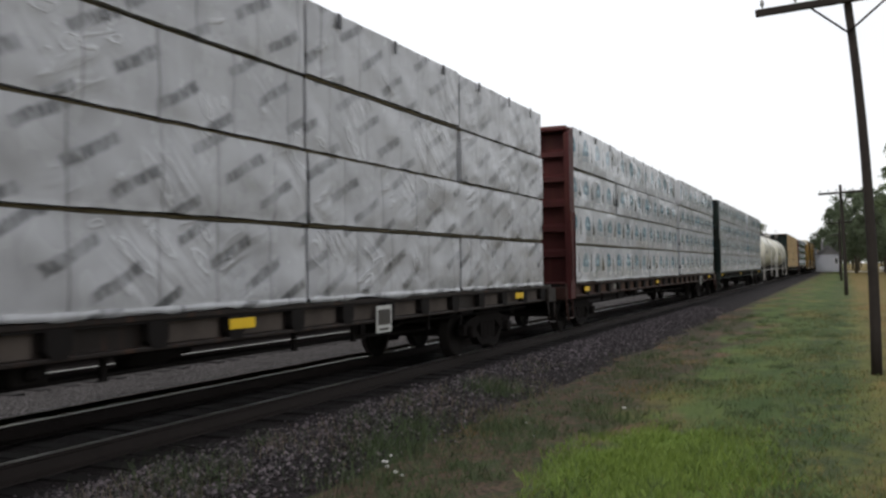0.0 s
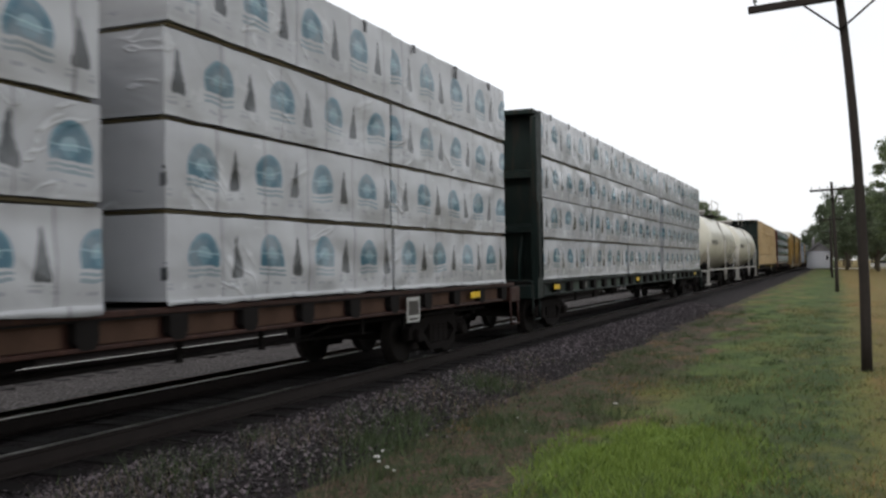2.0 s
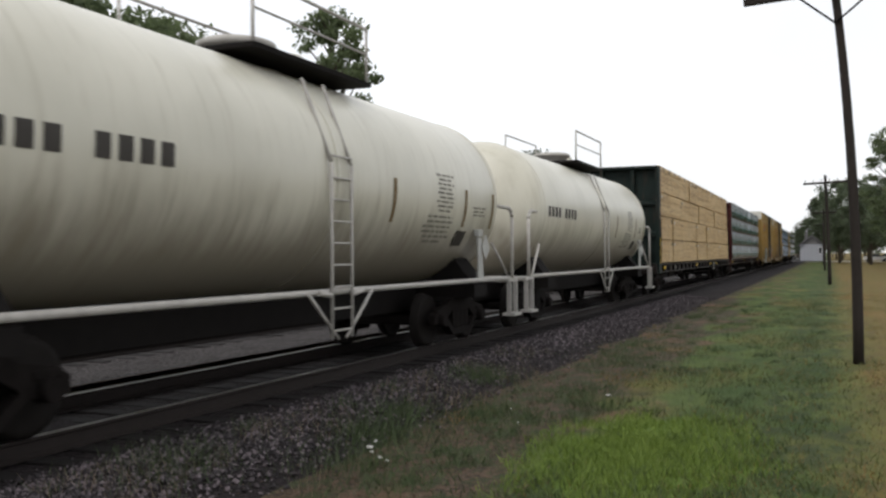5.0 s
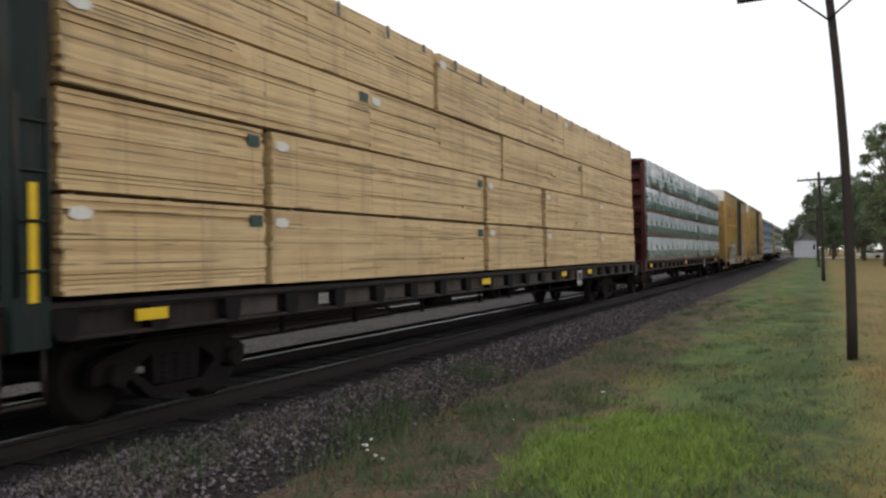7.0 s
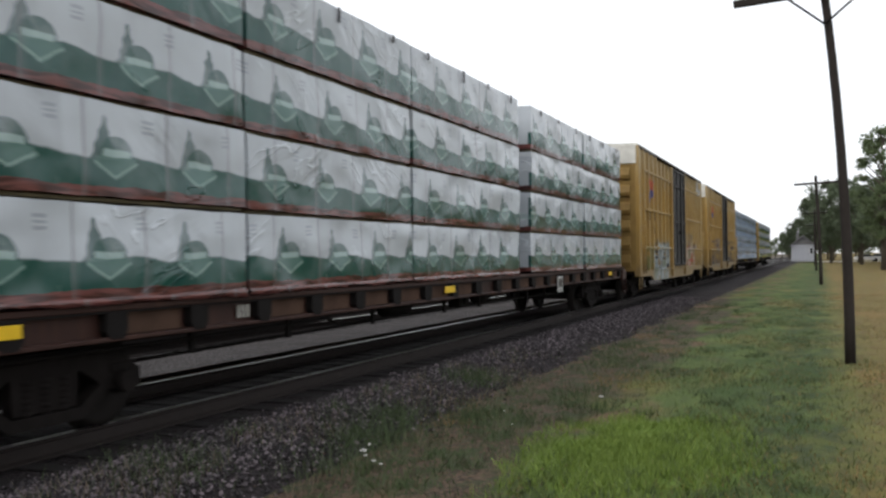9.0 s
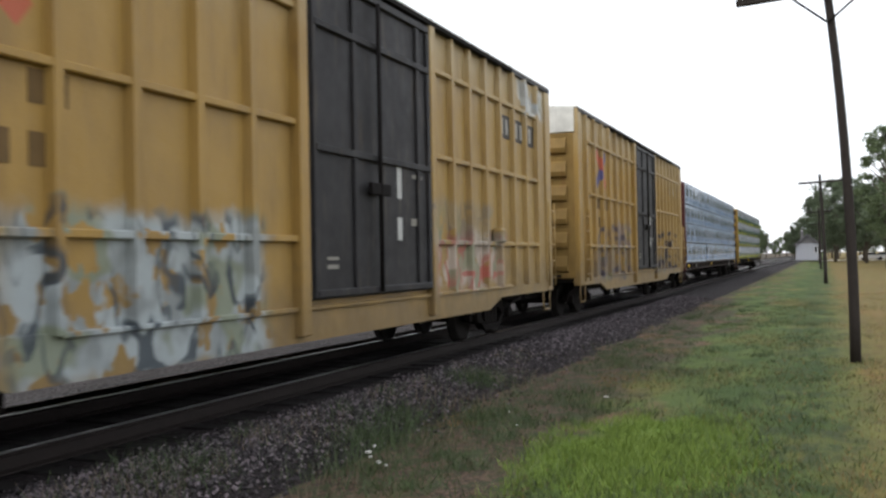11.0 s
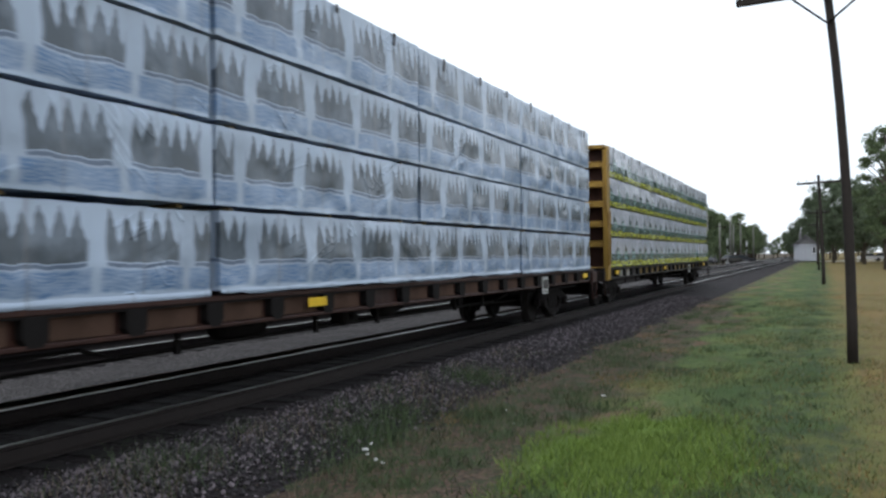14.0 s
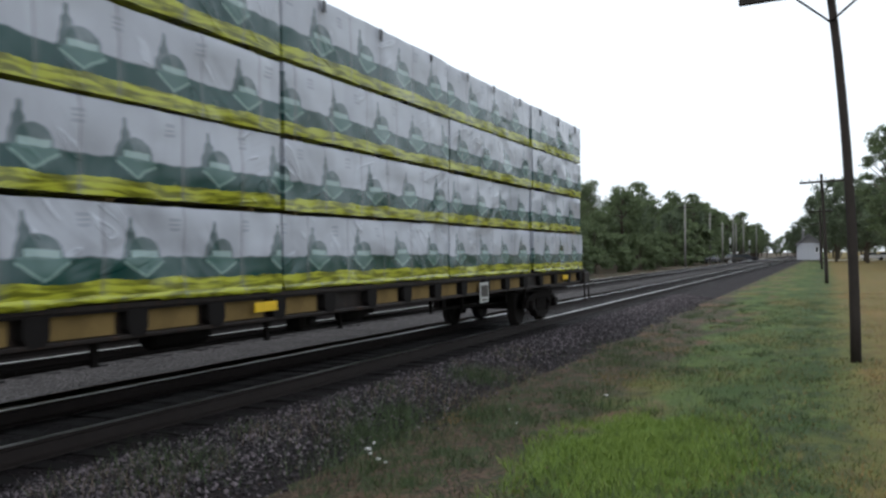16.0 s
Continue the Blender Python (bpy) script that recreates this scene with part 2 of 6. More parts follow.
def boards():
    m, g = material("sawn_boards")
    row = ((g.z) / 0.04).floor()
    v = g.point(g.x * 2, (g.y + row * 7.3 + g.rand * 50) * 0.5, g.z * 9)
    tone = g.noise(1.0, 2, g.point(row * 3.7, g.rand * 91 + (g.y / 2.4).floor(), row * 1.3))
    grain = g.noise(6, 4, v)
    c = g.mix(tone.step(0.3, 0.72), (0.60, 0.43, 0.215), (0.40, 0.26, 0.115))
    c = g.mix(grain.step(0.45, 0.75) * 0.35, c, (0.27, 0.17, 0.08))
    gap = g.noise(1.0, 2, g.point(row * 5.1, (g.y + g.rand * 30) * 0.55, row * 2.3)).step(0.57, 0.63) * ((g.z / 0.04).fract()).band(0.0, 0.4, 0.1)
    c = g.mix(gap * 0.85, c, (0.05, 0.032, 0.018))
    c = g.mix(g.noise(0.7, 3, g.point(g.x, g.y + g.rand * 40, g.z)).step(0.45, 0.7) * 0.3, c, (0.30, 0.20, 0.095))
    c = g.mix((((g.y + g.rand) / 0.95).fract() * 0.95).band(0.0, 0.018, 0.01) * 0.6, c, (0.10, 0.07, 0.04))
    # wet streaks and dark damp patches run down the pile
    damp = g.noise(1.0, 4, g.point(g.x, (g.y + g.rand * 20) * 2.2, g.z * 0.35)).step(0.54, 0.72)
    c = g.mix(damp * 0.5, c, (0.22, 0.145, 0.068))
    pale = g.noise(0.5, 3, g.point(g.x, g.y + g.rand * 60, g.z * 2.5)).step(0.5, 0.7)
    c = g.mix(pale * 0.4, c, (0.60, 0.45, 0.245))
    knot = g.cells(2.6, g.point(g.x, g.y, g.z * 3)).lt(0.06)
    c = g.mix(knot * 0.5, c, (0.2, 0.11, 0.05))
    g.end(c, 0.62, bump=grain, strength=0.25, dist=0.01)
    return m


def plain(name, colour, rough=0.6, metal=0.0, scale=6.0, vary=0.4, bump=0.2, spec=0.22):
    m, g = material(name)
    n = g.noise(scale, 5)
    f = g.noise(scale * 9, 3)
    c = g.mix(n.step(0.3, 0.72) * vary, colour, tuple(k * 0.45 for k in colour))
    c = g.mix(f.step(0.5, 0.8) * vary * 0.5, c, tuple(k * 0.6 for k in colour))
    g.end(c, rough, metal, f, bump, 0.01, spec)
    return m


BLACK_STEEL = plain("grimy_black_steel", (0.0115, 0.0100, 0.0095), 0.8, spec=0.08)
WHEEL = plain("worn_wheel_steel", (0.012, 0.010, 0.009), 0.7, spec=0.1)
TREAD = plain("rail_polish", (0.42, 0.40, 0.38), 0.28, 1.0, vary=0.2)
RAIL_WEB = plain("rusty_rail", (0.018, 0.0135, 0.012), 0.8)
TIE = plain("creosoted_tie", (0.013, 0.011, 0.0105), 0.85)
REFLECT = plain("yellow_reflector", (0.66, 0.43, 0.015), 0.45, vary=0.25)
WHITE_STENCIL = plain("white_stencil", (0.42, 0.42, 0.40), 0.6, vary=0.35)
DARK_STENCIL = plain("dark_stencil", (0.05, 0.045, 0.04), 0.6, vary=0.3)
DUNNAGE = plain("dunnage_wood", (0.19, 0.135, 0.065), 0.8)
STRAP = plain("steel_strap", (0.06, 0.06, 0.065), 0.45, 0.6)


# ---- mesh tools ----
class Shape:
    """Gathers faces of one mesh."""

    def __init__(self):
        self.v, self.f, self.mi, self.sm = [], [], [], []

    def face(self, idx, mi=0, sm=False):
        self.f.append(idx), self.mi.append(mi), self.sm.append(sm)

    def box(self, x0, x1, y0, y1, z0, z1, mi=0, c=0.0):
        """A box; c: chamfer of its edges."""
        if c <= 0:
            b = len(self.v)
            self.v += [(x, y, z) for x in (x0, x1) for y in (y0, y1) for z in (z0, z1)]
            for q in ((0, 1, 3, 2), (4, 6, 7, 5), (0, 4, 5, 1), (2, 3, 7, 6), (0, 2, 6, 4), (1, 5, 7, 3)):
                self.face([b + i for i in q], mi)
            return self
        lo, hi = (x0, y0, z0), (x1, y1, z1)
        b, ids = len(self.v), {}
        for sx in (0, 1):
            for sy in (0, 1):
                for sz in (0, 1):
                    s = (sx, sy, sz)
                    for ax in range(3):
                        p = [(hi[k] if s[k] else lo[k]) + (0 if k == ax else (-c if s[k] else c)) for k in range(3)]
                        ids[s, ax] = len(self.v)
                        self.v.append(tuple(p))
        for ax in range(3):
            o = [k for k in range(3) if k != ax]
            for s in (0, 1):
                q = []
                for a, d in ((0, 0), (1, 0), (1, 1), (0, 1)):
                    t = [0, 0, 0]
                    t[ax], t[o[0]], t[o[1]] = s, a, d
                    q.append(ids[tuple(t), ax])
                self.face(q, mi)
            for a in (0, 1):
                for d in (0, 1):
                    t0, t1 = [0, 0, 0], [0, 0, 0]
                    t0[o[0]] = t1[o[0]] = a
                    t0[o[1]] = t1[o[1]] = d
                    t1[ax] = 1
                    t0, t1 = tuple(t0), tuple(t1)
                    self.face([ids[t0, o[0]], ids[t1, o[0]], ids[t1, o[1]], ids[t0, o[1]]], mi)
        for sx in (0, 1):
            for sy in (0, 1):
                for sz in (0, 1):
                    self.face([ids[(sx, sy, sz), k] for k in range(3)], mi)
        return self

    def tube(self, p0, p1, r0, r1=None, n=10, mi=0, caps=True):
        r1 = r0 if r1 is None else r1
        p0, p1 = Vector(p0), Vector(p1)
        d = (p1 - p0).normalized()
        a = d.orthogonal().normalized()
        c = d.cross(a)
        b = len(self.v)
        for p, r in ((p0, r0), (p1, r1)):
            for i in range(n):
                w = 2 * math.pi * i / n
                self.v.append(tuple(p + (a * math.cos(w) + c * math.sin(w)) * r))
        for i in range(n):
            j = (i + 1) % n
            self.face([b + i, b + j, b + n + j, b + n + i], mi, True)
        if caps:
            self.face([b + i for i in range(n)][::-1], mi)
            self.face([b + n + i for i in range(n)], mi)
        return self

    def bent(self, pts, radii, n=12, mi=0):
        """One closed skin along a path, with a radius at each point."""
        b = len(self.v)
        for p, r in zip(pts, radii):
            for i in range(n):
                w = 2 * math.pi * i / n
                self.v.append((p[0] + r * math.cos(w), p[1] + r * math.sin(w), p[2]))
        for k in range(len(pts) - 1):
            for i in range(n):
                j = (i + 1) % n
                self.face([b + k * n + i, b + k * n + j, b + (k + 1) * n + j, b + (k + 1) * n + i], mi, True)
        self.face([b + i for i in range(n)][::-1], mi)
        self.face([b + (len(pts) - 1) * n + i for i in range(n)], mi)
        return self

    def pipe(self, pts, r, n=8, mi=0):
        for p, q in zip(pts, pts[1:]):
            self.tube(p, q, r, n=n, mi=mi)
        return self

    def lathe(self, prof, axis="y", at=(0, 0, 0), n=32, mi=0):
        """Rings (distance along the axis, radius)."""
        b = len(self.v)
        for d, r in prof:
            for i in range(n):
                w = 2 * math.pi * i / n
                c, s = r * math.cos(w), r * math.sin(w)
                p = (d, c, s) if axis == "x" else (c, d, s) if axis == "y" else (c, s, d)
                self.v.append(tuple(p[k] + at[k] for k in range(3)))
        for k in range(len(prof) - 1):
            for i in range(n):
                j = (i + 1) % n
                self.face([b + k * n + i, b + k * n + j, b + (k + 1) * n + j, b + (k + 1) * n + i], mi, True)
        self.face([b + i for i in range(n)], mi)
        self.face([b + (len(prof) - 1) * n + i for i in range(n)], mi)
        return self

    def extrude(self, prof, lo, hi, axis="x", mi=0):
        """A polygon swept along an axis: prof in the other two, in order."""
        b, n = len(self.v), len(prof)
        for d in (lo, hi):
            for p, q in prof:
                self.v.append((d, p, q) if axis == "x" else (p, d, q) if axis == "y" else (p, q, d))
        for i in range(n):
            j = (i + 1) % n
            self.face([b + i, b + j, b + n + j, b + n + i], mi)
        self.face([b + i for i in range(n)][::-1], mi)
        self.face([b + n + i for i in range(n)], mi)
        return self

    def mesh(self, name, *mats):
        me = bpy.data.meshes.new(name)
        me.from_pydata(self.v, [], self.f)
        for m in mats:
            me.materials.append(m)
        me.polygons.foreach_set("material_index", self.mi)
        me.polygons.foreach_set("use_smooth", self.sm)
        bm = bmesh.new()
        bm.from_mesh(me)
        bmesh.ops.recalc_face_normals(bm, faces=bm.faces)
        bm.to_mesh(me)
        bm.free()
        return me


SIZE = {"long": 1.0}      # lengthwise proportion of the car that is being built


def part(name, shape, mats, parent, label="", m=None):
    """One mesh object under a thing or a part; shape may be a finished mesh."""
    k = SIZE["long"]
    if m is not None and (isinstance(shape, Shape) or parent.parent is None):
        m = Matrix.Translation((0, m.translation.y * (k - 1), 0)) @ m
    if isinstance(shape, Shape):
        if k != 1:
            shape.v = [(p[0], p[1] * k, p[2]) for p in shape.v]
        shape = shape.mesh(name, *(mats if isinstance(mats, (list, tuple)) else (mats,)))
    ob = new(name, shape)
    ob.parent = parent
    if m is not None:
        ob.matrix_basis = m
    return tagged(ob, label)


def thing(name, label, category, m=None, group="", kind=""):
    ob = new(name)
    ob.empty_display_size = 0.2
    if m is not None:
        ob.matrix_basis = m
    return tagged(ob, label, category, group, kind)


def numpy_mesh(name, verts, faces, mat, smooth=False):
    me = bpy.data.meshes.new(name)
    me.from_pydata(verts.tolist(), [], faces.tolist())
    me.materials.append(mat)
    if smooth:
        me.polygons.foreach_set("use_smooth", [True] * len(me.polygons))
    return me


# ---- ground ----
def ground_material():
    m, g = material("lawn_and_dirt")
    p = g.world_vec()
    along = g.point(g.x, g.y * 0.42, 0.0)                     # patches drawn out along the track
    big, mid, fine, tuft = g.noise(0.22, 4, p), g.noise(1.3, 5, along), g.noise(22, 4, p), g.noise(4.0, 5, g.point(g.x, g.y * 0.6, 0.0))
    c = g.mix(mid.step(0.35, 0.68), (0.036, 0.064, 0.014), (0.082, 0.112, 0.028))
    c = g.mix(fine.step(0.45, 0.72) * 0.5, c, (0.024, 0.027, 0.012))
    c = g.mix(tuft.step(0.54, 0.70) * 0.6, c, (0.024, 0.036, 0.014))
    # drier, yellower turf away from the track
    dry = g.noise(0.45, 4, along).step(0.50, 0.66) * 0.45 + (g.x + mid * 0.8).step(0.1, 1.6) * 0.65
    c = g.mix(dry.lo(0.85), c, g.mix(tuft.step(0.4, 0.6), (0.172, 0.122, 0.034), (0.150, 0.084, 0.034)))
    # a band of darker, coarser tufts
    coarse = (g.x + mid * 1.6 - 0.6).band(-0.6, 0.35, 0.4) * tuft.step(0.44, 0.56)
    c = g.mix(coarse * 0.65, c, (0.022, 0.036, 0.014))
    # bare earth and dry leaves along the foot of the ballast
    edge = g.x + mid * 3.4 + big * 1.0 - 0.85 + g.y.step(26, 46) * 1.3
    dirt = (edge * -1).step(0.75, 1.45)
    earth = g.mix(fine.step(0.4, 0.66), (0.034, 0.024, 0.018), (0.108, 0.070, 0.049))
    earth = g.mix(tuft.step(0.45, 0.58) * 0.8, earth, (0.030, 0.040, 0.016))
    pebble = g.cells(26, p).lt(0.16) * g.noise(2.2, 3, p).step(0.45, 0.6)
    earth = g.mix(pebble * 0.6, earth, (0.17, 0.14, 0.125))
    c = g.mix(dirt * (tuft.step(0.62, 0.74) * -0.7 + 0.95), c, earth)
    bare = g.noise(0.8, 4, along).step(0.53, 0.64) * (g.x * -1).step(1.3, 2.4)
    c = g.mix(bare * 0.75, c, (0.140, 0.078, 0.050))
    # the strip of young bright grass
    bx, by = (g.x + 1.6) / 1.0, (g.y - 8.7) / 2.1
    young = ((bx * bx + by * by + mid * 2.6 - 0.8 + tuft * 1.8 - 0.6) * -1).step(-1.9, -1.1)
    c = g.mix(young * 0.75, c, (0.100, 0.160, 0.022))
    g.end(c, 0.9, bump=fine + mid + tuft, strength=0.7, dist=0.06, spec=0.2)
    return m


def ballast_material(name, a, b):
    m, g = material(name)
    p = g.world_vec()
    cell = g.cells(17, p)
    tone = g.noise(24, 2, p)
    c = g.mix(tone.step(0.35, 0.65), a, b)
    c = g.mix(g.noise(0.9, 4, p).step(0.45, 0.7) * 0.45, c, tuple(k * 0.5 for k in a))
    c = g.mix(cell.step(0.35, 0.62) * 0.75, c, (0.018, 0.016, 0.015))
    g.end(c, 0.85, bump=cell * -1.0, strength=0.9, dist=0.05, spec=0.12)
    return m


GROUND = ground_material()
BALLAST = ballast_material("crushed_stone", (0.0125, 0.0098, 0.0106), (0.036, 0.0285, 0.0305))
YARD = ballast_material("packed_cinders", (0.055, 0.049, 0.049), (0.105, 0.096, 0.095))


def lawn_z(x, y):
    near = max(0.0, 1 - abs(y) / 120)
    return LAWN + near * 0.035 * noise.noise((x * 0.5, y * 0.35, 0)) + (0.02 * noise.noise((x * 2.3, y * 2.0, 5)) if abs(y) < 40 else 0)


def build_ground():
    xs = [-2500, -900, -300, -120, -60, -35, -24, -17, -15.2] + [-14.6 + 0.6 * i for i in range(17)] \
        + [-4.9 + 0.35 * i for i in range(34)] + [8, 10, 14, 20, 30, 60, 150, 400, 1200, 2500]
    ys = [-2500, -800, -250, -100, -60, -30, -15, -8, -4, -1] + [0.4 * i for i in range(70)] \
        + [28 + 1.5 * i for i in range(20)] + [60, 66, 74, 84, 96, 110, 130, 150, 175, 195, 215, 250, 300, 400, 600, 1000, 1800, 3200]
    xs = sorted(xs)
    v = np.array([(x, y, lawn_z(x, y) - (0.12 if -14 < x < -5.4 else 0)) for y in ys for x in xs])
    n = len(xs)
    f = np.array([(j * n + i, j * n + i + 1, (j + 1) * n + i + 1, (j + 1) * n + i) for j in range(len(ys) - 1) for i in range(n - 1)])
    ob = new("ground", numpy_mesh("ground", v, f, GROUND, True))
    tagged(ob, "rough mown lawn with dry patches and bare earth by the ballast", "ground", kind="structure")


def ballast_strip(name, prof, mat, label, y0=-120, y1=420):
    """A bed whose cross section is prof (x, z), with an uneven surface near the camera."""
    ys = [y0, -60, -30, -15, -5] + [0.35 * i for i in range(100)] + [36, 38, 41, 45, 50, 60, 80, 120, 200, y1]
    v, f, n = [], [], len(prof)
    for y in ys:
        for k, (x, z) in enumerate(prof):
            j = 0.035 if 0 < k < n - 1 else 0
            v.append((x + 0.10 * noise.noise((x, y * 0.6, 3)), y, z + j * noise.noise((x * 3, y * 2.4, 9))))
    for a in range(len(ys) - 1):
        for k in range(n - 1):
            f.append((a * n + k, a * n + k + 1, (a + 1) * n + k + 1, (a + 1) * n + k))
    ob = new(name, numpy_mesh(name, np.array(v), np.array(f), mat, True))
    return tagged(ob, label, "gravel", kind="structure")


def bed(c, left, right, foot):
    """Cross section from x = c - left to c + right, shoulders sloping to foot."""
    inner = [c - 1.75, c - 1.3, c - 0.8, c - 0.4, c, c + 0.4, c + 0.8, c + 1.3, c + 1.75]
    p = [(c - left, foot)] + [(x, -0.185) for x in inner]
    for i in range(1, 6):
        p.append((c + 1.75 + (right - 1.75) * i / 5, -0.185 + (foot + 0.185) * (i / 5) ** 1.1))
    return p


def track(x, label, y0, y1, count_from, count):
    t = thing("railway_track", label, "railway track", pose(x, 0, 0), kind="structure")
    prof = [(-0.075, -0.172), (0.075, -0.172), (0.075, -0.158), (0.012, -0.14), (0.012, -0.045), (0.036, -0.03), (0.036, -0.006),
            (0.028, 0.0), (-0.028, 0.0), (-0.036, -0.006), (-0.036, -0.03), (-0.012, -0.045), (-0.012, -0.14), (-0.075, -0.158)]
    for s in (-1, 1):
        sh = Shape().extrude(prof, y0, y1, "y")
        sh.mi = [1 if i in (6, 7, 8) else 0 for i in range(len(sh.f))]
        part("rail", sh, (RAIL_WEB, TREAD), t, "steel rail with a polished head", pose(s * 0.7525, 0, 0))
    tie = Shape().box(-1.3, 1.3, -0.115, 0.115, -0.34, -0.172, c=0.012).mesh("tie", TIE)
    rng = random.Random(int(-x * 10))
    for i in range(count):
        part("tie", tie, None, t, "", pose(rng.uniform(-0.03, 0.03), count_from + 0.52 * i, rng.uniform(-0.006, 0.0), 0, 0, rng.uniform(-1, 1)))
    rest = Shape()
    y = count_from + 0.52 * count
    while y < y1:
        rest.box(-1.3, 1.3, y - 0.115, y + 0.115, -0.3, -0.172)
        y += 0.52
    tagged(part("tie_row", rest, TIE, t), kind="stuff")


# ---- rolling stock ----
def wheelset_mesh():
    s = Shape()
    for k in (-1, 1):
        prof = [(-0.07, 0.10), (-0.07, 0.36), (-0.06, 0.42), (0.04, 0.421), (0.05, 0.455), (0.075, 0.452), (0.08, 0.40), (0.075, 0.37),
                (0.03, 0.34), (0.01, 0.18), (0.06, 0.13), (0.06, 0.09)]
        prof = [(k * (0.755 - d * 1.0), r) for d, r in prof]
        s.lathe(prof, "x", n=28)
    s.tube((-1.08, 0, 0), (1.08, 0, 0), 0.085, n=14)
    for k in (-1, 1):                                        # lightening webs, so that the turning shows
        for a in range(3):
            w = a * 2.094
            s.box(k * 0.80 - 0.012, k * 0.80 + 0.012, 0.22 * math.cos(w) - 0.03, 0.22 * math.cos(w) + 0.03, 0.22 * math.sin(w) - 0.03, 0.22 * math.sin(w) + 0.03)
    return s.mesh("wheelset", WHEEL)


def side_frame_mesh(mat):
    s = Shape()
    top = [(-1.14, 0.36), (-1.14, 0.52), (-0.98, 0.60), (-0.62, 0.66), (-0.42, 0.76), (0.42, 0.76), (0.62, 0.66), (0.98, 0.60),
           (1.14, 0.52), (1.14, 0.36), (0.66, 0.36), (0.58, 0.46), (0.36, 0.58), (0.34, 0.28), (-0.34, 0.28), (-0.36, 0.58), (-0.58, 0.46), (-0.66, 0.36)]
    s.extrude(top, -0.055, 0.055, "x")
    low = [(-0.72, 0.40), (-0.40, 0.16), (0.40, 0.16), (0.72, 0.40), (0.60, 0.42), (0.36, 0.26), (-0.36, 0.26), (-0.60, 0.42)]
    s.extrude(low, -0.075, 0.075, "x")
    for y in (-0.2, 0.0, 0.2):
        for k in range(6):
            s.tube((0.0, y, 0.27 + 0.05 * k), (0.0, y, 0.30 + 0.05 * k), 0.078, n=10)
    for y in (-0.89, 0.89):
        s.tube((-0.02, y, 0.42), (0.15, y, 0.42), 0.115, 0.10, n=14)
        s.box(-0.07, 0.07, y - 0.16, y + 0.16, 0.50, 0.60, c=0.02)
    return s.mesh("side_frame", mat)


WHEELSET = wheelset_mesh()
SIDE_FRAME = side_frame_mesh(plain("cast_truck_steel", (0.012, 0.0098, 0.0090), 0.85, vary=0.7, spec=0.08))
BOLSTER = Shape().box(-1.0, 1.0, -0.22, 0.22, 0.42, 0.66, c=0.03).box(-0.25, 0.25, -0.25, 0.25, 0.6, 0.78, c=0.03).mesh("truck", BLACK_STEEL)
WHEELS, CARS = [], []


def truck(car, y):
    t = part("truck", BOLSTER, None, car, "grimy cast-steel four-wheel truck", pose(0, y, 0))
    for s in (-1, 1):
        part("side_frame", SIDE_FRAME, None, t, "", pose(s * 1.0, 0, 0, 0, 0, 0 if s > 0 else 180))
    for dy in (-0.89, 0.89):
        w = part("wheelset", WHEELSET, None, t, "", pose(0, dy, 0.42))
        WHEELS.append((w, dy))


def coupler(car, y, way):
    s = Shape().box(-0.09, 0.09, min(0, way * 0.45), max(0, way * 0.45), 0.72, 0.92, c=0.02)
    s.box(-0.16, 0.14, min(way * 0.42, way * 0.68), max(way * 0.42, way * 0.68), 0.68, 0.97, c=0.04)
    s.pipe([(0.3, way * 0.05, 0.8), (0.32, way * 0.3, 0.55), (0.12, way * 0.55, 0.42)], 0.03)
    part("coupler", s, BLACK_STEEL, car, "", pose(0, y, 0))


def ladder(car, x, y, z0, z1, width, mat, along="y", n=5):
    s = Shape()
    for k in (0, width):
        p = (lambda z, k=k: (x, y + k, z)) if along == "y" else (lambda z, k=k: (x + k, y, z))
        s.pipe([p(z0), p(z1)], 0.02, 6)
    for i in range(n):
        z = z0 + (z1 - z0) * (i + 0.5) / n
        s.pipe([(x, y, z), (x, y + width, z) if along == "y" else (x + width, y, z)], 0.014, 6)
    part("ladder", s, mat, car)


BUNDLES = {}


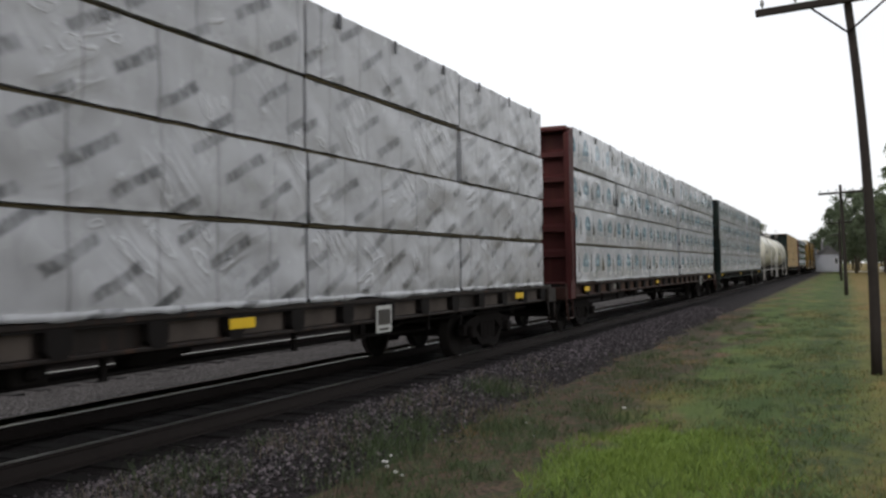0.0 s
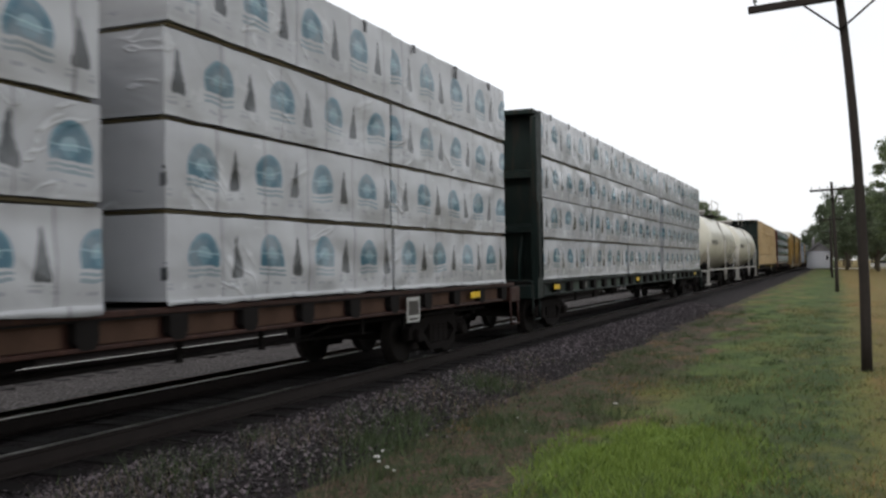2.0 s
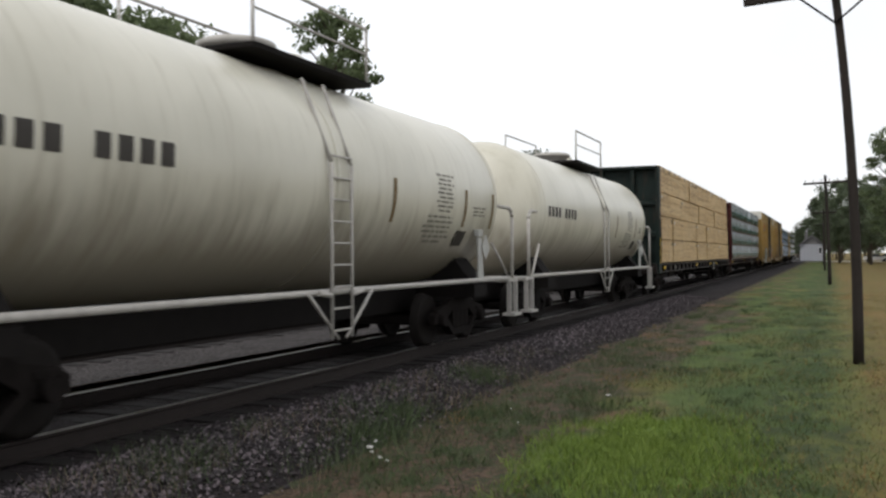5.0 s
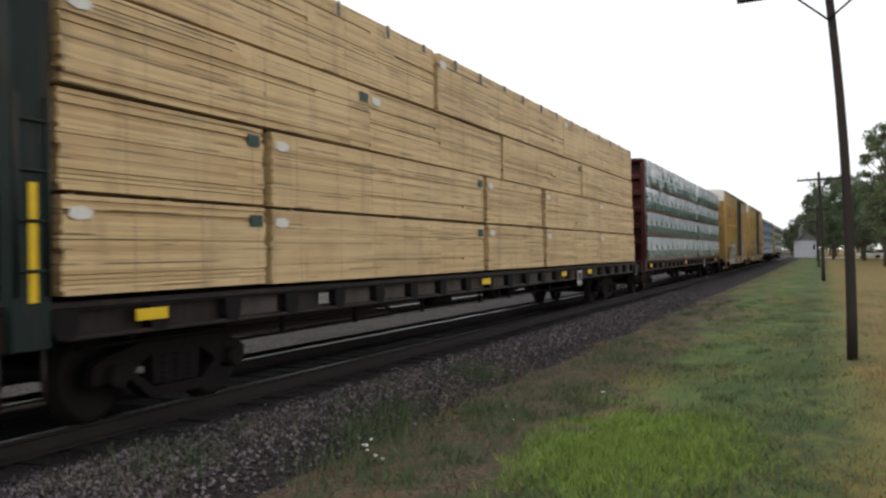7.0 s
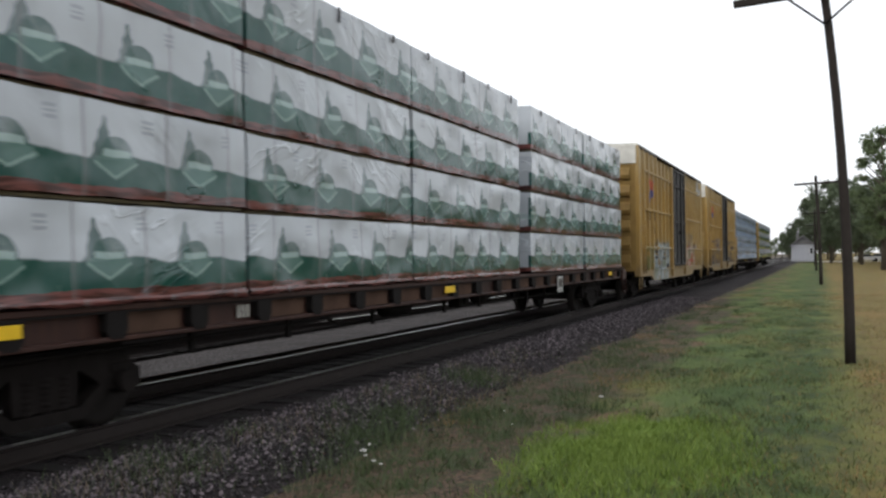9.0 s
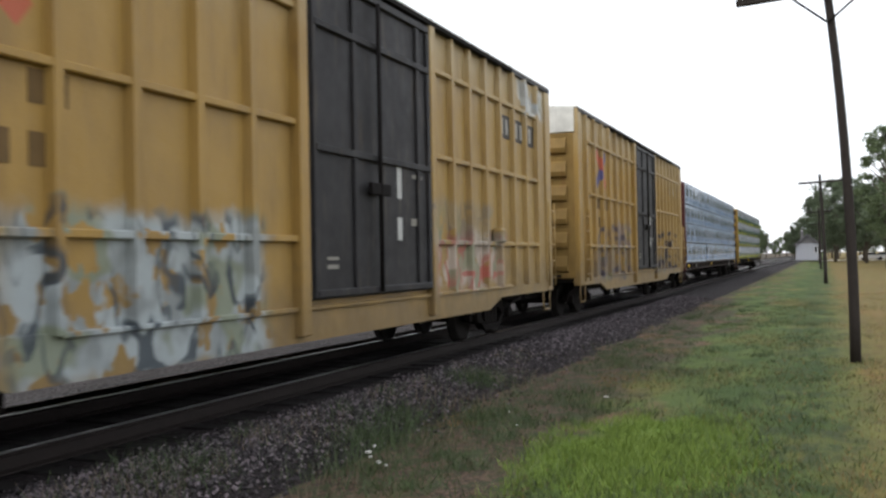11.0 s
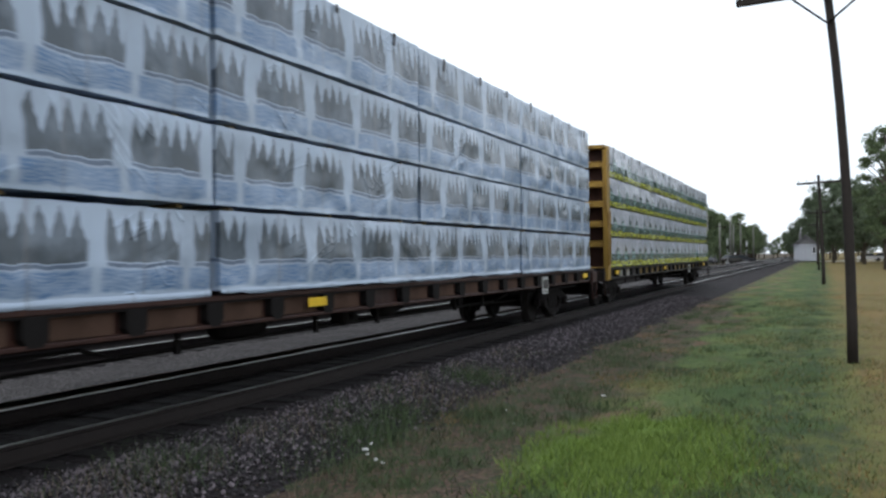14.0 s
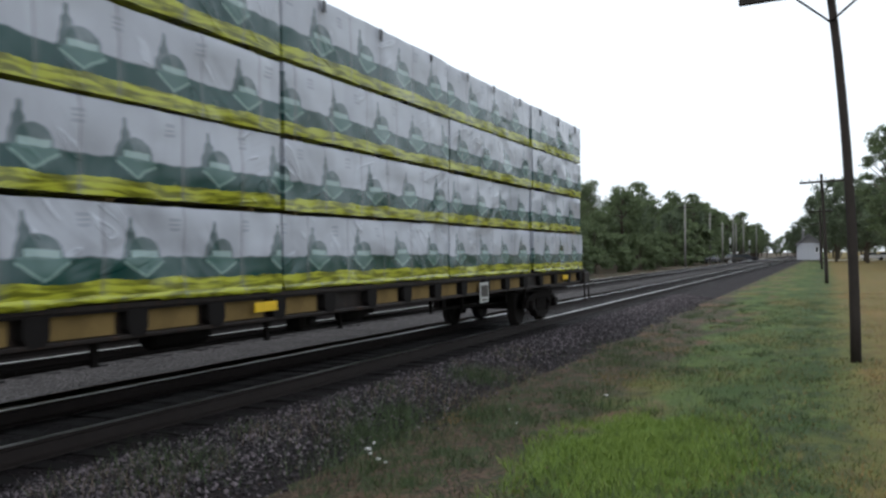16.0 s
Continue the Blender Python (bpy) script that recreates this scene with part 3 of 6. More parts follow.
def bundle_mesh(kind, mat, length, h=0.80, depth=1.2, seed=0):
    """A wrapped lumber unit: front at x = 0, y along the car, puckered film over squared timber."""
    key = (kind, round(length, 2), seed % 4)
    if key in BUNDLES:
        return BUNDLES[key]
    n = {0: 4, 1: max(8, int(length / 0.13)), 2: 8}
    lo, hi = (-depth, 0.0, 0.0), (0.0, length, h)
    seed = seed % 4 * 3.7
    v, f, ids = [], [], {}

    def vert(i):
        if i in ids:
            return ids[i]
        p = [lo[k] + (hi[k] - lo[k]) * i[k] / n[k] for k in range(3)]
        rim = [k for k in range(3) if i[k] in (0, n[k])]
        for k in rim:
            way = -1 if i[k] == 0 else 1
            if len(rim) > 1:
                p[k] -= way * (0.006 + 0.010 * noise.noise((p[1] * 3, p[2] * 3, seed + k)))
            else:
                a = p[1] * 1.9 + p[2] * 2.6 + seed
                p[k] += way * 0.024 * (noise.noise((p[1] * 1.3 + seed, p[2] * 1.8, p[0] * 2)) + 0.7 * noise.noise((a * 1.6, p[2] * 1.5 - p[1] * 0.6, p[0] + seed)))
        ids[i] = len(v)
        v.append(p)
        return ids[i]
    for ax in range(3):
        o = [k for k in range(3) if k != ax]
        for side in (0, n[ax]):
            for a in range(n[o[0]]):
                for b in range(n[o[1]]):
                    q = []
                    for da, db in ((0, 0), (1, 0), (1, 1), (0, 1)):
                        t = [0, 0, 0]
                        t[ax], t[o[0]], t[o[1]] = side, a + da, b + db
                        q.append(vert(tuple(t)))
                    f.append(q if (side > 0) == (ax != 1) else q[::-1])
    me = numpy_mesh("lumber_pack", np.array(v), np.array(f), mat, True)
    me.set_sharp_from_angle(angle=radians(38))
    BUNDLES[key] = me
    return me


def board_bundle_mesh(mat, length, h=0.80, depth=1.2, seed=0):
    """An unwrapped unit: the squared pile, and its courses of sawn boards with uneven edges and ends."""
    key = ("boards", round(length, 2), seed % 3)
    if key in BUNDLES:
        return BUNDLES[key]
    rng = random.Random(seed * 13 + 5)
    s = Shape()
    n = int(round(h / 0.04))
    for k in range(n):
        z = k * h / n
        cuts = [rng.uniform(-0.02, 0.02)]
        while cuts[-1] < length - 3.0 and rng.random() < 0.8:
            cuts.append(cuts[-1] + rng.uniform(2.0, 4.0))
        cuts = [c for c in cuts if c < length - 0.6] + [length + rng.uniform(-0.02, 0.02)]
        for a, b in zip(cuts, cuts[1:]):
            gap = rng.uniform(0.006, 0.011) if rng.random() < 0.16 else 0.0006
            face = rng.uniform(-0.03, -0.012) if rng.random() < 0.07 else rng.uniform(-0.005, 0.002)
            s.box(-0.09, face, a, b - 0.003, z + gap, z + h / n - 0.0004)
    boards_me = s.mesh("sawn_edge", mat)
    core = Shape().box(-depth, -0.03, 0.02, length - 0.02, 0.0, h - 0.004, c=0.01).mesh("lumber_pack", mat)
    BUNDLES[key] = (core, boards_me)
    return BUNDLES[key]


BLOCK = Shape().box(-1.2, 0.0, -0.045, 0.045, 0, 0.036, c=0.006).mesh("dunnage", DUNNAGE)
LAYER, LOAD_FOOT = 0.84, 1.18
TAG = Shape().extrude([(0.05, 0.63), (0.16, 0.60), (0.30, 0.62), (0.33, 0.68), (0.22, 0.715), (0.07, 0.70)], 0.006, 0.012, "x").mesh("tag", plain("white_paper_tag", (0.62, 0.60, 0.55), 0.7, vary=0.3))
TAG_DARK = Shape().box(0.008, 0.014, 0.06, 0.28, 0.58, 0.70).mesh("tag", plain("dark_green_tag", (0.03, 0.06, 0.05), 0.6))
DUNNAGE_DARK = plain("dark_dunnage_wood", (0.085, 0.068, 0.034), 0.75, scale=3.0, vary=0.8)
STRIPS = {}


def load(car, layers, mesh_of, label, seed, strip=True, crown=1.13):
    """Four layers of bundles on both sides of the centre beam; layers: per layer the (start, end) of each bundle."""
    rng = random.Random(seed)
    for k, spans in enumerate(layers):
        z = LOAD_FOOT + k * LAYER
        for n, (a, b) in enumerate(spans):
            for s in (1, -1):
                jut = rng.uniform(-0.04, 0.012)
                cut = rng.uniform(0.01, 0.05)
                size = round((b - a) * SIZE["long"] - 0.06, 2)
                me = mesh_of(size, seed + n * 5 + k * 3)
                if s > 0:
                    m = pose(1.45 + jut, a + cut, z + rng.uniform(-0.004, 0.006), rng.uniform(-0.12, 0.12), rng.uniform(-0.5, 0.5), rng.uniform(-0.2, 0.2))
                else:
                    m = pose(-1.45 - jut, b - 0.03, z, 0, 0, 180)
                if k == 3:
                    m = m @ Matrix.Diagonal((1, 1, crown, 1))      # the top course stands higher
                bare = isinstance(me, tuple)
                bun = part("lumber_pack", me[0] if bare else me, None, car, label, m)
                if bare:
                    tagged(part("sawn_edge", me[1], None, bun, "uneven edges of sawn boards"), kind="stuff")
                    if s > 0 and rng.random() < 0.7:
                        part("tag", TAG, None, bun, "white paper mill tag")
                    if s > 0 and rng.random() < 0.5:
                        part("tag", TAG_DARK, None, bun, "dark green stapled mill tag", pose(0, size - 0.36, 0.02))
                if s > 0 and k == 0 and not bare:
                    hem, n_hem = Shape(), max(4, int(size / 0.16))
                    for i in range(n_hem + 1):
                        y = 0.02 + (size - 0.04) * i / n_hem
                        w = noise.noise((y * 1.1, seed * 3.1 + n, 2.0)) + 0.6 * noise.noise((y * 4, seed + n, 7.0))
                        hem.v += [(-0.012, y, 0.035), (0.006 + 0.010 * w, y, 0.0), (0.004, y, -0.040 - 0.035 * w), (0.001, y, -0.040 - 0.035 * w), (-0.008, y, 0.0)]
                        if i:
                            q = len(hem.v) - 10
                            for j in range(4):
                                hem.face([q + j, q + j + 1, q + j + 6, q + j + 5], 0, True)
                    hem.v = [(p[0], p[1] / SIZE["long"], p[2]) for p in hem.v]
                    part("film_hem", hem, me.materials[0], bun, "loose hem of plastic film")
                if s > 0 and strip and k:
                    if size not in STRIPS:
                        STRIPS[size] = Shape().box(-1.1, 0.0, 0.03, size - 0.03, -0.036, -0.004, c=0.005).mesh("dunnage", DUNNAGE_DARK)
                    part("dunnage", STRIPS[size], None, bun, "dark wooden dunnage strip", pose(rng.uniform(-0.07, -0.02), 0, 0))
                elif s > 0 and k:
                    for i in range(3):
                        part("dunnage", BLOCK, None, bun, "", pose(-0.10, size * (0.08 + 0.42 * i), -0.038))
    top = LOAD_FOOT + 3 * LAYER + 0.80 * crown
    for a, b in layers[-1]:
        n = max(2, int((b - a) / 1.2))
        for i in range(n):
            y = a + (b - a) * (i + 0.5) / n + rng.uniform(-0.12, 0.12)
            w, d = rng.uniform(0.025, 0.045), rng.uniform(0.10, 0.2)
            s = Shape().box(1.462, 1.476, y - w, y + w, top - d - 0.01, top - 0.006, c=0.004)
            part("strap_corner", s, STRAP, car, "dark load strap corner")


WORN_STENCIL = painted("worn_white_stencil", (0.34, 0.33, 0.30), wear=0.7, scale=9.0)


def centerbeam(label, y, frame_mat, head_mat, layers, mesh_of, load_label, seed, pale=None, plate=True, head_style="ribs", pockets=True, strip=True, mark=False, plate_y=15.9, marks=((4.05, 0.075, 7, 0.90),), strips=(1.15, 9.48, 21.07), panel=None, rib_deep=0.17, crown=1.13, head=0.10):
    """A centre-beam bulkhead flat car. Local y = 0 is the inner face of its near bulkhead."""
    SIZE["long"] = 1.065
    car = thing("centerbeam_flatcar", label, "freight car", pose(TRACK, y, 0), "cars of the freight train")
    CARS.append((car, y))
    # side sills with pockets between ribs
    for s in (1, -1):
        sill = Shape()
        sill.box(s * 1.30 - 0.02, s * 1.30 + 0.02, -0.5, 23.0, 0.84, 1.135)
        sill.box(s * 1.35 - 0.06, s * 1.35 + 0.06, -0.5, 23.0, 1.08, 1.135, c=0.008)
        sill.box(s * 1.36 - 0.05, s * 1.36 + 0.05, 0.2, 22.4, 0.82, 0.86, c=0.008)
        part("side_sill", sill, frame_mat, car)
    rib = Shape().extrude([(-0.08, 0.835), (0.08, 0.835), (0.13, 0.91), (0.13, 1.076), (-0.13, 1.076), (-0.13, 0.91)], -0.05, 0.065, "x").mesh("sill_rib", BLACK_STEEL)
    pan = Shape().box(-0.008, 0.008, -0.36, 0.36, 0.865, 1.065, c=0.004).mesh("pocket_panel", pale or frame_mat)
    for i in range(22):
        part("sill_rib", rib, None, car, "", pose(1.345, 0.2 + 1.06 * i, 0))
        if pockets and 2 <= i < 21 and i % 7 != 3:
            part("pocket_panel", pan, None, car, "", pose(1.33, 0.73 + 1.06 * i, 0))
    deck = Shape().box(-1.40, 1.40, -0.5, 23.0, 1.06, 1.13)
    for i in range(11):
        deck.box(-1.3, 1.3, 0.9 + 2.1 * i, 1.1 + 2.1 * i, 0.82, 1.06)
    part("deck", deck, BLACK_STEEL, car)
    part("center_sill", Shape().box(-0.36, 0.36, -0.7, 23.2, 0.68, 1.0, c=0.02), BLACK_STEEL, car)
    beam = part("center_beam", Shape().box(-0.17, 0.17, 0, 22.6, 4.28, 4.44, c=0.02), frame_mat, car)
    part("beam_web", Shape().box(-0.02, 0.02, 0, 22.6, 1.13, 1.6), frame_mat, beam)
    stud = Shape().box(-0.12, 0.12, -0.1, 0.1, 1.13, 4.28, c=0.02).mesh("beam_post", frame_mat)
    for i in range(11):
        part("beam_post", stud, None, beam, "", pose(0, 0.7 + 2.1 * i, 0))
    for y0, way in ((-0.02, -1), (22.78, 1)):
        deep, wide = (0.34, 1.43) if way < 0 else (0.10, 1.12)
        span = lambda d: (min(y0, y0 + way * d), max(y0, y0 + way * d))
        lo, hi = span(deep)
        h = part("bulkhead", Shape().box(-wide + 0.06, wide - 0.06, *span(0.05), 1.12, 4.40 + head, c=0.006), panel or head_mat, car, "steel end bulkhead")
        for s in (1, -1):
            part("post", Shape().extrude([(lo, 0.80), (hi, 0.80), (hi, (4.36 if way > 0 else 4.46) + head), (lo, (4.46 if way > 0 else 4.30) + head)], s * wide - 0.06, s * wide + 0.06, "x"), head_mat, h)
            if head_style == "posts":
                part("gusset", Shape().extrude([(lo, 0.8), (hi, 0.8), (hi, 2.3), (lo, 1.5)], s * 1.1 - 0.02, s * 1.1 + 0.02, "x"), head_mat, h)
        part("cap", Shape().box(-wide, wide, lo, hi, 4.36 + head, 4.47 + head, c=0.02), head_mat, h)
        part("foot", Shape().box(-wide, wide, lo, hi, 1.02, 1.16, c=0.02), head_mat, h)
        for z in ((1.7, 2.25, 2.8, 3.35, 3.9) if head_style == "ribs" else (2.1, 3.2)):
            out = min(rib_deep, deep - 0.02)
            part("rib", Shape().extrude([(y0 + way * 0.04, z), (y0 + way * out, z + 0.015), (y0 + way * (out - 0.01), z + 0.13), (y0 + way * 0.04, z + 0.2)], -wide + 0.07, wide - 0.07, "x"), head_mat, h)
        if head_style != "ribs":
            for x in (-0.55, 0.55):
                part("rib", Shape().box(x - 0.07, x + 0.07, *span(0.26), 1.16, 4.36 + head, c=0.02), head_mat, h)
        e = y0 + way * 0.5
        part("end_sill", Shape().box(-1.42, 1.42, min(y0, e), max(y0, e), 0.78, 1.06, c=0.02), frame_mat, car)
        step = Shape().pipe([(1.40, e - way * 0.1, 0.8), (1.42, e - way * 0.1, 0.38), (1.42, e - way * 0.5, 0.38), (1.40, e - way * 0.5, 0.8)], 0.02)
        part("sill_step", step, frame_mat, car)
        coupler(car, e, way)
    part("air_reservoir", Shape().lathe([(8.5, 0.03), (8.52, 0.11), (8.58, 0.13), (9.3, 0.13), (9.36, 0.11), (9.38, 0.03)], "y", (0.70, 0, 0.72), 16), BLACK_STEEL, car)
    part("brake_cylinder", Shape().lathe([(12.0, 0.05), (12.02, 0.11), (12.5, 0.11), (12.52, 0.05), (12.9, 0.03)], "y", (0.85, 0, 0.72), 14).box(0.80, 1.1, 12.1, 12.5, 0.78, 0.95), BLACK_STEEL, car)
    part("control_valve", Shape().box(0.9, 1.14, 10.6, 10.95, 0.62, 0.86, c=0.03).box(0.95, 1.2, 10.7, 10.85, 0.68, 0.78, c=0.02), BLACK_STEEL, car)
    part("brake_pipe", Shape().pipe([(1.12, 0.6, 0.72), (1.12, 6.2, 0.74), (1.02, 6.7, 0.62), (1.02, 16.5, 0.62), (1.12, 17.0, 0.74), (1.12, 22.2, 0.72)], 0.022, 6), BLACK_STEEL, car)
    part("brake_rod", Shape().pipe([(0.55, 2.9, 0.50), (0.7, 7.6, 0.56), (0.62, 13.0, 0.60), (0.55, 19.3, 0.50)], 0.02, 6), BLACK_STEEL, car)
    hanger = Shape().extrude([(-0.035, 0.80), (0.035, 0.80), (0.03, 0.60), (0.05, 0.56), (-0.05, 0.56), (-0.03, 0.60)], -0.02, 0.02, "x").mesh("pipe_hanger", BLACK_STEEL)
    for yy in (3.6, 5.3, 7.4, 9.9, 11.5, 14.3, 15.6, 17.8, 19.0):
        part("pipe_hanger", hanger, None, car, "", pose(1.13, yy, 0.02))
    if mark:
        part("reflector", Shape().box(1.492, 1.498, -0.22, -0.14, 1.15, 2.05), REFLECT, car, "yellow reflective strip on the post")
    ladder(car, 1.50, -0.33, 1.2, 2.7, 0.28, head_mat, n=4)
    for yy in (1.9, 20.4):
        truck(car, yy)
    for yy in strips:
        part("reflector", Shape().box(1.412, 1.424, yy - 0.2, yy + 0.2, 0.93, 1.035, c=0.004), REFLECT, car, "yellow reflective strip")
    if plate:
        q = plate_y
        p = Shape().box(1.412, 1.425, q - 0.2, q + 0.2, 0.68, 1.03, c=0.004)
        p.box(1.424, 1.429, q - 0.16, q + 0.16, 0.78, 0.98, 1).box(1.424, 1.429, q - 0.14, q + 0.12, 0.71, 0.74, 1)
        part("data_plate", p, (WHITE_STENCIL, DARK_STENCIL), car, "white stencilled data panel")
    for y0, pitch, count, z0 in marks:
        for i in range(count):
            if count < 6 or i != 3:
                bar = Shape().box(1.340, 1.347, y0 + pitch * i, y0 + pitch * (i + 0.66), z0, 1.03)
                part("lettering", bar, WORN_STENCIL, car, "worn white stencilled lettering bar")
    load(car, layers, mesh_of, load_label, seed, strip, crown)
    SIZE["long"] = 1.0
    return car


def boxcar_paint(name, seed, splash, emblem=True):
    """Faded yellow box-car paint, bleached towards the far end and the eaves, with rust runs, grime and sprayed scrawl."""
    m, g = material(name)
    n1, n2 = g.noise(1.1, 6), g.noise(30, 3)
    streak = g.noise(1.7, 5, g.point(g.x, g.y * 2.6, g.z * 0.5 + seed))
    run = g.noise(5.0, 4, g.point(g.x, g.y * 5.0, g.z * 0.2 + seed * 2))
    c = g.mix(g.y.step(7, 16) * 0.42, (0.30, 0.185, 0.046), (0.34, 0.25, 0.11))
    c = g.mix((g.z + n1 * 1.2).step(4.2, 5.4) * 0.5, c, (0.42, 0.36, 0.23))
    c = g.mix(n1.step(0.42, 0.66) * 0.55, c, (0.23, 0.145, 0.045))
    c = g.mix(streak.step(0.46, 0.74) * 0.4, c, (0.165, 0.10, 0.036))
    c = g.mix(run.step(0.60, 0.74) * 0.28, c, (0.10, 0.055, 0.028))
    c = g.mix(n2.step(0.60, 0.8) * 0.3, c, (0.12, 0.06, 0.025))
    low = (g.z * -1 + g.noise(2.2, 4) * 1.4).step(-1.2, 0.1)
    c = g.mix(low * 0.6, c, (0.105, 0.078, 0.048))
    if emblem:
        dy, dz = g.y - 2.5, g.z - 3.72
        worn = g.noise(3, 4).step(0.2, 0.4) * 0.5 + 0.4
        blue = ((dy * 0.63 - dz * 0.78).abs() * -1).step(-0.14, -0.11) * ((dy * 0.78 + dz * 0.63).abs() * -1).step(-0.68, -0.64)
        red = ((dy * 0.63 + dz * 0.78).abs() * -1).step(-0.14, -0.11) * ((dy * 0.78 - dz * 0.63).abs() * -1).step(-0.68, -0.64)
        c = g.mix(blue * worn, c, (0.05, 0.06, 0.20))
        c = g.mix(red * worn, c, (0.38, 0.08, 0.04))
    for y0, y1, z0, z1, fill, line, amount in splash:
        warp = g.noise(2.4, 2)
        v = g.point(0.0, g.y + warp * 0.25, g.z * 0.8 + seed)
        area = (g.y + warp * 0.3).band(y0, y1, 0.2) * (g.z + g.noise(2.2, 3) * 0.5 - 0.25).band(z0, z1, 0.10)
        soft = g.noise(1.9, 3, g.point(3.0, g.y * 1.3 + seed, g.z))
        stroke = ((g.noise(1.25, 1, v) - 0.5).abs() * -1).step(-0.034, -0.02) * g.noise(1.6, 2, g.point(7.0, g.y, g.z * 1.4)).step(0.40, 0.52)
        second = ((g.noise(2.1, 1, g.point(5.0, g.y * 1.3, g.z * 0.55)) - 0.47).abs() * -1).step(-0.035, -0.012) * soft.step(0.38, 0.55)
        if not fill:
            # tall looped letters sprayed in one dark line
            dy = ((g.y - y0 + warp * 0.3) / 1.32).fract() * 1.32 - 0.66
            dz = g.z - (z0 + z1) * 0.5 + (g.noise(0.7, 1, g.point(0.0, g.y, seed)) - 0.5) * 0.9
            loop = (dy * dy / 0.27 + dz * dz / 0.42).band(0.70, 1.04, 0.10)
            c = g.mix((g.y.band(y0, y1, 0.1) * loop * (soft.step(0.30, 0.44) * 0.6 + 0.4)) * amount, c, line)
            stroke, second = stroke * 0.35, second * 0.6
        if fill:
            tint = g.mix(g.noise(2.6, 2, v).step(0.42, 0.62), fill, tuple(k * 0.62 for k in fill))
            tint = g.mix(g.noise(1.3, 2, g.point(1.0, g.y, g.z)).step(0.54, 0.60) * 0.75, tint, (0.14, 0.17, 0.10))
            c = g.mix(area * (soft * -1).step(-0.60, -0.56) * amount, c, tint)
        c = g.mix(area * stroke * amount, c, line)
        c = g.mix(area * second * amount * 0.8, c, line)
    g.end(c, 0.5, bump=n2 * 0.15 + g.noise(1.8, 2) * 1.5, strength=0.35, dist=0.05, spec=0.3)
    return m


ROOF_WHITE = painted("bleached_white_cap", (0.62, 0.61, 0.56), wear=0.2)
DOOR_BLACK = painted("black_door_paint", (0.026, 0.025, 0.026), wear=0.3, rust=(0.12, 0.09, 0.06))
FADED_STENCIL = plain("faded_stencil", (0.13, 0.08, 0.03), 0.7)
GREY_STENCIL = plain("grey_stencil", (0.22, 0.21, 0.18), 0.6)


